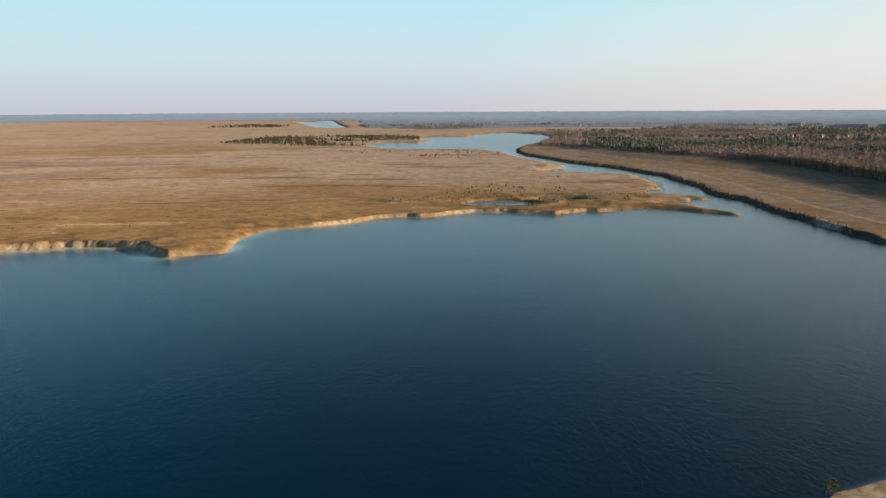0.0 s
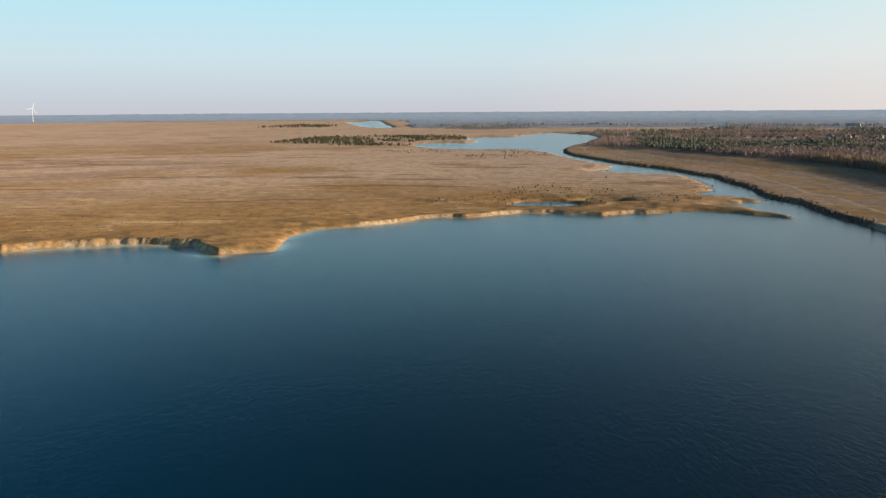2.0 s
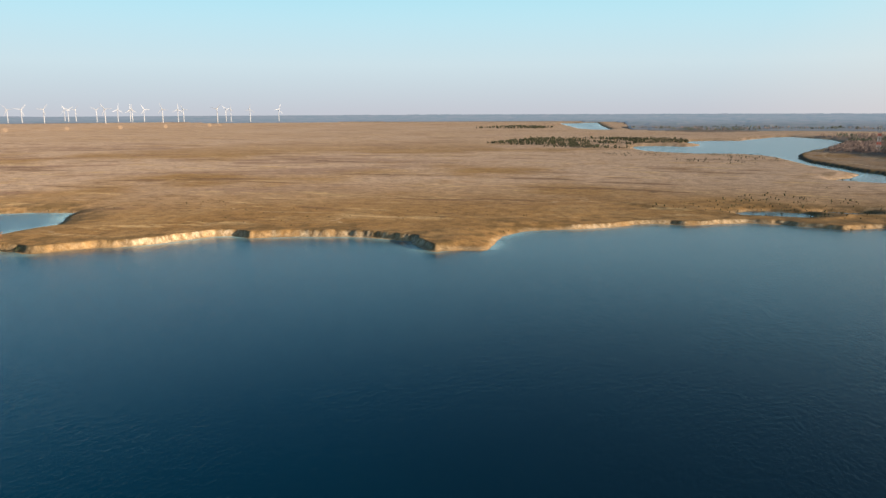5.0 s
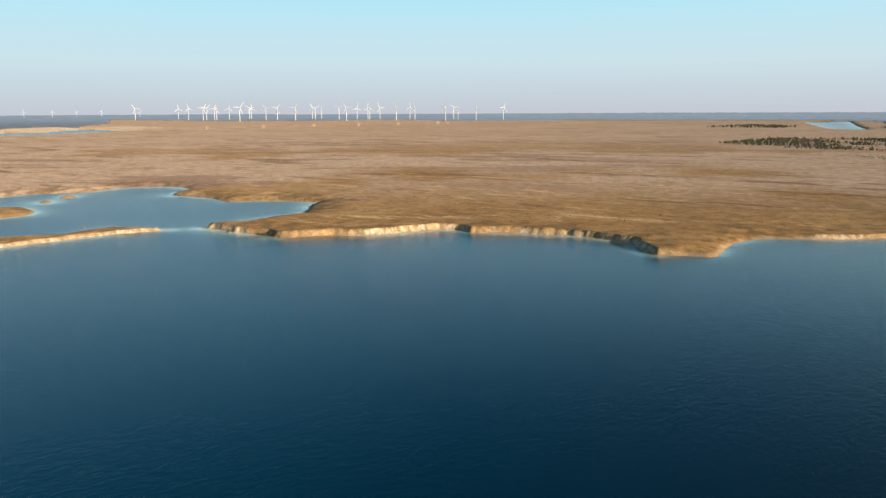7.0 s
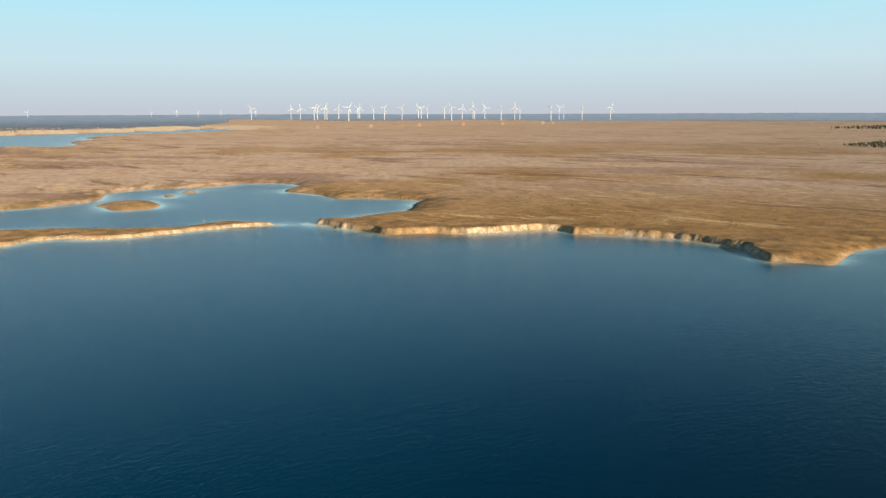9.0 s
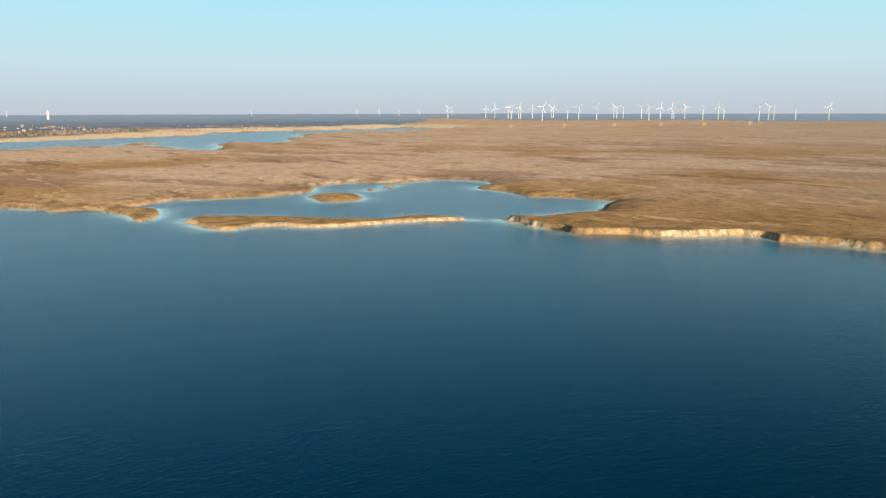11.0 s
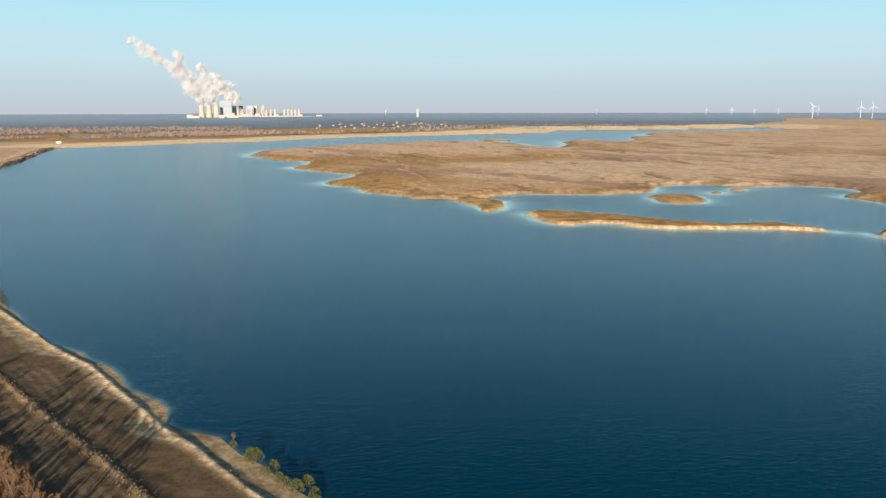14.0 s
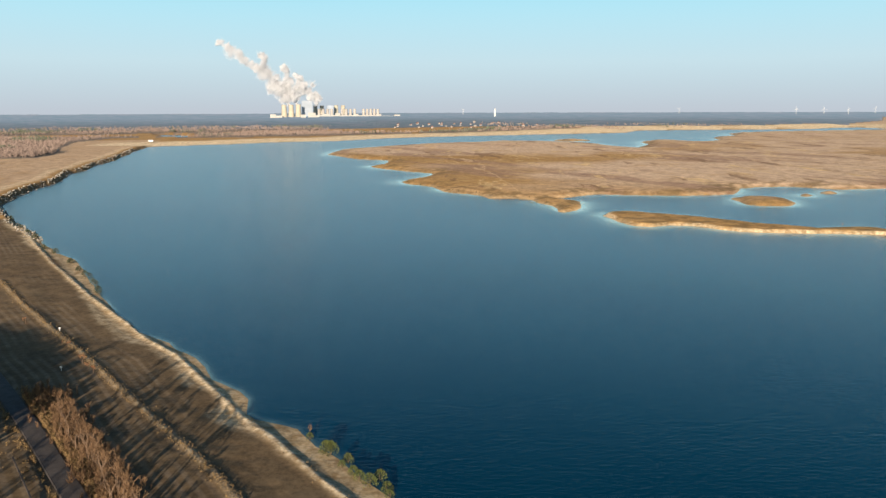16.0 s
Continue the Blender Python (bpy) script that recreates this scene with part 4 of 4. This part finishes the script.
def grow(bm_wood, bm_twig, rs, p, way, length, radius, depth, lean):
    """A limb that forks; the last twigs go into their own mesh."""
    q = p + way * length
    tube(bm_wood if depth > 1 else bm_twig, p, q, radius, radius * 0.62, 5 if depth > 2 else 3)
    if depth == 0:
        return
    for k_ in range(rs.randint(2, 3) if depth > 2 else rs.randint(3, 5)):
        side = Vector((rs.gauss(0, 1), rs.gauss(0, 1), rs.gauss(0, 0.5))).normalized()
        w = (way + side * lean + Vector((0, 0, 0.25))).normalized()
        s = rs.uniform(0.55, 1.0)
        grow(bm_wood, bm_twig, rs, p + way * length * s, w, length * rs.uniform(0.55, 0.8), max(0.024, radius * 0.55), depth - 1, lean)


def tree(x, y, h, seed, label, twig=M_TWIG, depth=4, lean=0.62):
    rs = random.Random(seed)
    root = new("tree")
    tagged(root, label, "tree", "leafless trees on the near bank")
    wood, twigs = bmesh.new(), bmesh.new()
    grow(wood, twigs, rs, Vector((0, 0, -0.2)), Vector((rs.uniform(-.08, .08), rs.uniform(-.08, .08), 1)).normalized(), h * 0.36, h * 0.018, depth, lean)
    part("trunk", wood, M_BARK, root)
    part("crown", twigs, twig, root, "bare twigs")
    root.matrix_basis = stand(x, y, height(x, y))
    return root


def bush(x, y, h, seed, label, material, stems=True):
    rs = random.Random(seed)
    root = new("bush")
    tagged(root, label, "bush", "bushes at the water's edge")
    bm = bmesh.new()
    for k_ in range(4):
        tube(bm, (0, 0, -0.2), (rs.uniform(-.3, .3) * h, rs.uniform(-.3, .3) * h, h * rs.uniform(0.5, 0.9)), 0.04, 0.015, 4)
    part("stem", bm, M_BARK, root)
    v, f = [], []
    for k_ in range(260):
        t = rs.random() ** 0.8
        r = h * 0.56 * (1 - t ** 2.2) ** 0.6 * rs.random() ** 0.35
        a = rs.uniform(0, 6.283)
        c = np.array([r * math.cos(a), r * math.sin(a), h * (0.05 + 0.95 * t)])
        up = np.array([math.cos(a) * 0.8, math.sin(a) * 0.8, rs.uniform(0.1, 0.9)]) * h * rs.uniform(0.06, 0.15)
        sd = np.array([-math.sin(a), math.cos(a), rs.uniform(-.4, .4)]) * h * rs.uniform(0.03, 0.06)
        b0 = len(v)
        v += [tuple(c - sd), tuple(c + sd), tuple(c + up), tuple(c + up * 0.4 + np.array([0, 0, 0.05 * h]))]
        f += [(b0, b0 + 1, b0 + 2), (b0, b0 + 3, b0 + 1), (b0 + 1, b0 + 3, b0 + 2), (b0 + 2, b0 + 3, b0)]
    crown = sheet("crown", np.array(v), np.array(f), material, smooth=False)
    crown.parent = root
    root.matrix_basis = stand(x, y, height(x, y))
    return root


# ---- near bank ----
BUSHES = [(-130.1, -29.5), (-124.2, -25.6), (-118.8, -22.1), (-115.6, -19.8), (-112.3, -16.7), (-108.6, -13.3), (-257.2, -127.3), (-268.3, -135.4), (-278.2, -142.2),
          (-292.3, -152.2), (-242.1, -118.6), (-315.5, -170.8), (-323.7, -178.6), (-353.8, -198.2), (-367.4, -209.7), (-386, -224.1), (-406.5, -240), (61.2, 109.5)]
BUSHES += [(x + rng.uniform(-2.6, 2.6), y + rng.uniform(-1.6, 1.6)) for x, y in BUSHES[1:17]]
for i, (x, y) in enumerate(BUSHES):
    bush(x, y, rng.uniform(1.3, 2.5), 300 + i, "sunlit green young pine at the water's edge" if math.hypot(x, y) < 140 else "dark green bush at the water's edge",
         M_BUSH if math.hypot(x, y) < 140 else M_SCRUB)
tree(BUSHES[0][0] - 0.8, BUSHES[0][1] - 0.3, 3.6, 9, "small leafless bush at the water's edge", M_TWIG, 3)
def tree_row():
    """Leafless trees between the path and the bank, thick enough to shade it."""
    kinds = [tree(0, 0, h, 400 + i, "leafless golden-brown tree beside the paved path", M_TWIG, 5, 0.6) for i, h in enumerate((7.0, 8.4, 9.2, 7.6, 8.8))]
    spots = []
    for k_ in range(22):
        t = k_ / 21.0
        spots.append((-93 - 38 * t + rng.uniform(-1.6, 1.6), -47.0 - 28.5 * t + rng.uniform(-2.2, 2.2)))
    for k_ in range(12):
        spots.append((-104 - 34 * ((k_ * 0.618) % 1), -90 - 36 * k_ / 11))
    for i, (x, y) in enumerate(spots):
        m = stand(x, y, height(x, y), rng.uniform(0, 6.28), rng.uniform(0.8, 1.2) * (0.95 if i < 22 else 1.4))
        if i < len(kinds):
            kinds[i].matrix_basis = m
        else:
            copy_thing(kinds[i % len(kinds)], m)


tree_row()
xs, ys = along([(-92, -45), (-112, -60), (-132, -75), (-150, -89)], 620, 1.9)
scatter("thicket", M_TWIG, BRUSHES, xs, ys, heights(xs, ys)["z"][0], 0.8 + 1.8 * seeds.uniform(0, 1, len(xs)), "tangled leafless thicket between path and bank", "thicket", 1.6)
xs, ys = along([(-96, -96), (-112, -103), (-140, -128)], 800, 4.0)
scatter("thicket", M_TWIG, BRUSHES, xs, ys, heights(xs, ys)["z"][0], 6 + 6 * seeds.uniform(0, 1, len(xs)), "tall leafless thicket behind the path", "thicket", 1.6)
for i, (x, y) in enumerate([(-181.6, -100.7), (-180.6, -98.6), (-167.5, -88.9), (-163.5, -85.7), (-160.8, -83.2), (-201.5, -120.5)]):
    tree(x, y, rng.uniform(2.2, 3.4), 450 + i, "russet leafless shrub on the upper berm", M_RED, 3, 0.8)
# the wood whose long shadows fall over the bank
for i in range(26):
    x, y = -46 - 36 * ((i * 0.618) % 1), -58 - 66 * i / 25
    tree(x, y, rng.uniform(11, 15), 500 + i, "tall leafless tree in the wood behind the bank", M_TWIG, 4, 0.5)


def marker_post(x, y):
    root = new("marker_post")
    tagged(root, "short white marker post on the grassy bank", "post", "marker posts")
    bm = bmesh.new()
    lathe(bm, [(0.09, -0.1), (0.09, 1.1), (0.05, 1.2)], 8)
    part("shaft", bm, M_WHITE, root)
    bm = bmesh.new()
    box(bm, -0.28, -0.06, 0.75, 0.28, -0.02, 1.15)
    part("plate", bm, M_WHITE, root)
    root.matrix_basis = stand(x, y, height(x, y), radians(90))


for x, y in [(-194.9, -107.8), (-162.2, -91.1)]:
    marker_post(x, y)


def strip(name, line, width, material, label, lift_by):
    """A paved band laid on the ground along a line."""
    p = np.array(line, float)
    p = np.concatenate([[p[0] + (p[0] - p[1]) * 8], p, [p[-1] + (p[-1] - p[-2]) * 6]])
    seg = np.hypot(*(p[1:] - p[:-1]).T)
    cum = np.concatenate([[0], np.cumsum(seg)])
    s = np.arange(0, cum[-1], 1.0)
    cx_, cy_ = np.interp(s, cum, p[:, 0]), np.interp(s, cum, p[:, 1])
    k_ = np.ones(15) / 15
    cx_[7:-7], cy_[7:-7] = np.convolve(cx_, k_, "valid"), np.convolve(cy_, k_, "valid")
    nx, ny = np.gradient(cy_), -np.gradient(cx_)
    ln = np.hypot(nx, ny)
    nx, ny = nx / ln, ny / ln
    top = heights(cx_, cy_)["z"][0] + lift_by
    top = np.convolve(np.pad(top, 5, mode="edge"), np.ones(11) / 11, "valid")
    v, f = [], []
    for i in range(len(s)):
        for off, dz in ((-width / 2 - 0.3, -0.5), (-width / 2, 0), (0, 0.03), (width / 2, 0), (width / 2 + 0.3, -0.5)):
            v.append((cx_[i] + nx[i] * off, cy_[i] + ny[i] * off, top[i] + dz))
        if i:
            for j in range(4):
                f.append((5 * i + j - 5, 5 * i + j - 4, 5 * i + j + 1, 5 * i + j))
    ob = sheet(name, np.array(v), np.array(f), material, smooth=False)
    return tagged(ob, label, "path", kind="structure")


M_ASPHALT = simple("worn_asphalt", (0.085, 0.07, 0.062), 0.9, 0.25, 0.6)
strip("pavement", CYCLE_PATH, 3.2, M_ASPHALT, "narrow worn asphalt path along the bank", 0.22)

M_WOOD = simple("dark_timber", (0.07, 0.055, 0.045), 0.8, 0.3, 3)


def guard_rail(a, b):
    root = new("guard_rail")
    tagged(root, "low dark timber rail beside the grass", "railing")
    z = height(*a)
    root.matrix_basis = stand(a[0], a[1], z, math.atan2(b[1] - a[1], b[0] - a[0]))
    n = math.hypot(b[0] - a[0], b[1] - a[1])
    for k_ in range(int(n / 2.2) + 1):
        bm = bmesh.new()
        box(bm, k_ * 2.2 - 0.07, -0.07, -0.6, k_ * 2.2 + 0.07, 0.07, 0.8)
        part("post", bm, M_WOOD, root)
    bm = bmesh.new()
    box(bm, -0.3, -0.11, 0.52, n + 0.3, 0.11, 0.86)
    bmesh.ops.bevel(bm, geom=list(bm.edges), offset=0.03, segments=1, affect="EDGES")
    part("rail", bm, M_WOOD, root)


guard_rail((-116.6, -76.4), (-100.5, -64.1))

# ---- shrubs on the sand spit ----
for i, (x, y, h, m_) in enumerate(((-313.7, 238.8, 1.8, M_SCRUB), (-287.5, 243.6, 2.4, M_SCRUB))):
    bush(x, y, h, 700 + i, "dark bush at the foot of the sand cliff", m_)
for i, (x, y) in enumerate([(-315.3, 259.3), (-312, 255), (-369.3, 194.3), (-306, 252)]):
    tree(x, y, 3.5, 720 + i, "russet leafless shrub on the sand spit", M_RED, 4, 0.7)


# ---- buildings ----
M_PLASTER = simple("cream_plaster", (0.35, 0.33, 0.31), 0.85, 0.15, 0.4)
M_TILE = simple("red_roof_tiles", (0.20, 0.095, 0.068), 0.8, 0.3, 0.8)
M_SLATE = simple("grey_roof", (0.14, 0.13, 0.13), 0.8, 0.3, 0.8)
M_GLASS = simple("dark_window_glass", (0.03, 0.04, 0.05), 0.15, 0.2, 1.0)
M_REDPAINT = simple("red_paint", (0.55, 0.09, 0.06), 0.6, 0.15, 0.3)
M_BLUEROOF = simple("blue_grey_roof", (0.28, 0.38, 0.50), 0.5, 0.12, 0.05)


def house(w, dp, h, roof_mat, label):
    root = new("house")
    tagged(root, label, "house", "village houses")
    bm = bmesh.new()
    box(bm, -w / 2, -dp / 2, -0.5, w / 2, dp / 2, h)
    wall = part("wall", bm, M_PLASTER, root)
    bm = bmesh.new()
    o, r = 0.5, dp * 0.45
    pts = [(-w / 2 - o, -dp / 2 - o, h - 0.2), (w / 2 + o, -dp / 2 - o, h - 0.2), (w / 2 + o, dp / 2 + o, h - 0.2), (-w / 2 - o, dp / 2 + o, h - 0.2),
           (-w / 2 - o, 0, h + r), (w / 2 + o, 0, h + r)]
    vv = [bm.verts.new(p) for p in pts]
    for q in ((0, 1, 5, 4), (2, 3, 4, 5), (1, 2, 5), (3, 0, 4), (3, 2, 1, 0)):
        bm.faces.new([vv[i] for i in q])
    roof = part("roof", bm, roof_mat, root)
    for k_ in range(3):
        bm = bmesh.new()
        x = -w / 2 + w * (k_ + 0.5) / 3
        box(bm, x - 0.6, -dp / 2 - 0.06, 1.0, x + 0.6, -dp / 2 + 0.05, 2.4)
        part("window", bm, M_GLASS, wall)
    bm = bmesh.new()
    box(bm, w * 0.2, -0.4, h, w * 0.2 + 0.7, 0.3, h + r + 0.7)
    part("chimney", bm, M_TILE, roof)
    return root


protos = [house(11, 9, 4.5, M_TILE, "small cream house with a red tiled roof"), house(14, 9, 5.5, M_SLATE, "long cream house with a grey roof"),
          house(9, 8, 6, M_TILE, "tall cream house with a red tiled roof")]
placed = 0
for cx, cy, sx, sy, count in ((600, 1330, 165, 70, 46), (-2500, 60, 330, 250, 34)):
    for k_ in range(count):
        a, r = k_ * 2.399963, math.sqrt((k_ + 0.5) / count)
        x, y = cx + sx * r * math.cos(a) + rng.uniform(-8, 8), cy + sy * r * math.sin(a) + rng.uniform(-5, 5)
        m = stand(x, y, height(x, y), rng.uniform(0, 3.14), rng.uniform(0.62, 0.9))
        if placed < 3:
            protos[placed].matrix_basis = m
        else:
            copy_thing(protos[rng.choice((0, 0, 1, 2))], m)
        placed += 1


def hall(name, x, y, w, dp, h, label, roof=M_BLUEROOF, turn=0.0):
    root = new(name)
    tagged(root, label, "industrial hall", "industrial halls")
    bm = bmesh.new()
    box(bm, -w / 2, -dp / 2, -2, w / 2, dp / 2, h)
    part("wall", bm, M_HALL, root)
    bm = bmesh.new()
    box(bm, -w / 2 - 0.5, -dp / 2 - 0.5, h, w / 2 + 0.5, dp / 2 + 0.5, h + 1.2)
    part("roof", bm, roof, root)
    for k_ in range(4):
        bm = bmesh.new()
        x0 = -w / 2 + w * (k_ + 0.3) / 4
        box(bm, x0, -dp / 2 - 0.15, 0, x0 + w / 10, -dp / 2 + 0.1, h * 0.55)
        part("gate", bm, M_STEEL, root)
    root.matrix_basis = stand(x, y, height(x, y) + 3, turn)


for x, y, w, dp, h in ((1130, 2090, 70, 40, 6), (1060, 2040, 40, 30, 5), (1230, 2050, 90, 35, 6), (1000, 2150, 30, 25, 5)):
    hall("industrial_hall", x, y, w, dp, h, "pale industrial hall with a blue-grey roof among trees", turn=radians(-28))


def lattice_mast(x, y, h):
    root = new("lattice_mast")
    tagged(root, "red and white steel lattice mast above the trees", "mast")
    z = height(x, y)
    n = 8
    for k_ in range(n):
        z0, z1 = h * k_ / n, h * (k_ + 1) / n
        w0, w1 = 2.6 - 1.5 * k_ / n, 2.6 - 1.5 * (k_ + 1) / n
        bm = bmesh.new()
        c0 = [(w0, w0), (-w0, w0), (-w0, -w0), (w0, -w0)]
        c1 = [(w1, w1), (-w1, w1), (-w1, -w1), (w1, -w1)]
        for i in range(4):
            j = (i + 1) % 4
            tube(bm, (*c0[i], z0), (*c1[i], z1), 0.28, 0.28, 4)
            tube(bm, (*c0[i], z0), (*c1[j], z1), 0.14, 0.14, 4)
            tube(bm, (*c0[j], z0), (*c1[i], z1), 0.14, 0.14, 4)
            tube(bm, (*c1[i], z1), (*c1[j], z1), 0.14, 0.14, 4)
        part("section", bm, M_REDPAINT if k_ in (2, 5) else M_WHITE, root)
    bm = bmesh.new()
    box(bm, -2.2, -2.2, h, 2.2, 2.2, h + 2.5)
    part("platform", bm, M_WHITE, root)
    root.matrix_basis = stand(x, y, z)


lattice_mast(214, 1180, 32)


def water_tower():
    root = new("white_tower")
    tagged(root, "slim white concrete tower above the distant forest", "tower")
    bm = bmesh.new()
    lathe(bm, [(7.5, 0), (7.0, 30), (7.0, 62), (6, 64)], 16)
    part("shaft", bm, M_WHITE, root)
    bm = bmesh.new()
    lathe(bm, [(4, 64), (4, 72), (1, 74)], 12)
    part("cap", bm, M_WHITE, root)
    x, y = bearing(86.0, 5400)
    root.matrix_basis = stand(x, y, 0)


water_tower()


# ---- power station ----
def power_station():
    root = new("power_station")
    tagged(root, "large pale power station with steaming cooling towers on the horizon", "power station")
    u = 4.95

    def block(name, x0, x1, h, y0, y1, material, label=""):
        bm = bmesh.new()
        box(bm, (x0 - 540) * u, y0, -5, (x1 - 540) * u, y1, h * u)
        part(name, bm, material, root, label)

    for x, y, h, r in ((509, 0, 22, 27), (520.5, 10, 22, 27), (532.3, 0, 22.5, 28), (561.5, 380, 21, 24), (573, 420, 21, 24), (598, 400, 21.5, 24), (610.5, 420, 21.5, 24)):
        bm = bmesh.new()
        hh = h * u
        rings = lathe(bm, [(r, 0), (r * 0.86, hh * 0.3), (r * 0.74, hh * 0.65), (r * 0.72, hh * 0.8), (r * 0.76, hh), (r * 0.70, hh), (r * 0.66, hh * 0.8)], 28, False)
        bmesh.ops.translate(bm, vec=((x - 540) * u, y, 0), verts=bm.verts)
        part("cooling_tower", bm, M_CONCRETE, root, "pale concrete cooling tower", True)
    block("boiler_house", 538, 556, 29, 120, 220, M_STEEL, "dark blue-grey boiler house")
    block("boiler_house", 581, 592, 21, 250, 330, M_STEEL, "dark blue-grey boiler house")
    for x in (566, 573, 580, 587, 604, 611, 618, 625, 640, 646, 652, 658, 664):
        bm = bmesh.new()
        hh = 15 * u
        lathe(bm, [(14, 0), (12, hh * 0.4), (10.5, hh * 0.8), (11.5, hh)], 14)
        bmesh.ops.translate(bm, vec=((x - 540) * u, -30, 0), verts=bm.verts)
        part("stack", bm, M_CONCRETE_DARK, root, "grey-brown stack", True)
    for x0, x1, h in ((487, 496, 6.5), (496, 506, 4.5), (536, 544, 6), (548, 560, 9), (560, 572, 5), (572, 583, 7), (583, 592, 5), (592, 600, 8), (600, 622, 4.5), (622, 630, 6.5), (630, 660, 4.5), (660, 668, 6.5), (668, 688, 3.5), (690, 700, 5.5)):
        block("turbine_hall", x0, x1, h, -110, -60, M_HALL, "low pale hall")
    x, y = bearing(100.28, 6400)
    root.matrix_basis = stand(x, y, -2, radians(100.28))


M_CONCRETE_DARK = simple("grey_brown_concrete", (0.36, 0.345, 0.33), 0.85, 0.12, 0.02)
power_station()


def steam_plume(name, puffs, label):
    """Billowing steam: a haze of fine flecks, thick in the middle of each billow and thinning outwards."""
    u, v, f, base = 4.95 / 3, [], [], 0
    rs = np.random.RandomState(len(puffs))
    shape = np.array([(1, 0, 0), (0, 1, 0), (-1, 0, 0), (0, -1, 0), (0, 0, 1), (0, 0, -1)], float)
    tris = np.array([(0, 1, 4), (1, 2, 4), (2, 3, 4), (3, 0, 4), (1, 0, 5), (2, 1, 5), (3, 2, 5), (0, 3, 5)])
    for cx, cy, r in puffs:
        at = np.array(((cx / 3 - 160) * 4.95, 150.0, (153 - cy / 3) * 4.95))
        thin = 0.35 + 0.65 * min(1.0, max(0.0, (cy - 70) / 200.0))
        for k_ in range(9):
            lump = at + rs.normal(0, 0.42, 3) * r * u
            size = r * u * rs.uniform(0.22, 0.5)
            for p in lump + rs.normal(0, 0.68, (int(90 * thin * (size / 12) ** 1.5) + 8, 3)) * size:
                v.append(shape * rs.uniform(1.2, 4.2) + p)
                f.append(tris + base)
                base += 6
    x, y = bearing(100.28, 6400)
    ob = sheet(name, np.concatenate(v), np.concatenate(f), M_STEAM, smooth=True)
    ob.matrix_basis = stand(x, y, -2, radians(100.28))
    tagged(ob, label, "steam", kind="stuff")


steam_plume("steam_plume", [(400, 368, 22), (425, 360, 26), (445, 372, 18), (385, 340, 32), (360, 305, 38), (335, 270, 36), (305, 245, 34), (285, 215, 28), (297, 175, 24), (292, 155, 18),
                            (400, 300, 30), (420, 270, 26), (395, 225, 24), (388, 205, 18), (410, 330, 32),
                            (205, 178, 26), (180, 160, 30), (150, 135, 30), (120, 110, 26), (90, 95, 20), (75, 88, 12), (235, 195, 18), (262, 208, 18), (440, 325, 26), (330, 310, 24)], "white steam drifting from the cooling towers")
steam_plume("steam_plume", [(548, 372, 20), (560, 355, 18), (530, 345, 26), (510, 320, 26), (485, 300, 24), (462, 268, 20), (450, 248, 14), (480, 330, 20), (515, 365, 14)],
            "white steam drifting from the rear towers")

# a white trailer by the western bank
def trailer(x, y):
    root = new("site_trailer")
    tagged(root, "small white site trailer on the far bank", "trailer")
    bm = bmesh.new()
    box(bm, -4, -1.5, 0.6, 4, 1.5, 3.8)
    bmesh.ops.bevel(bm, geom=list(bm.edges), offset=0.15, segments=2, affect="EDGES")
    part("body", bm, M_WHITE, root)
    for k_ in (-2, 2):
        bm = bmesh.new()
        lathe(bm, [(0.6, -1.6), (0.6, 1.6)], 12)
        bmesh.ops.rotate(bm, matrix=Matrix.Rotation(radians(90), 3, "X"), verts=bm.verts)
        bmesh.ops.translate(bm, vec=(k_, 0, 0.6), verts=bm.verts)
        part("wheel", bm, M_SLATE, root)
    root.matrix_basis = stand(x, y, height(x, y), radians(100))


trailer(-1376, -532)
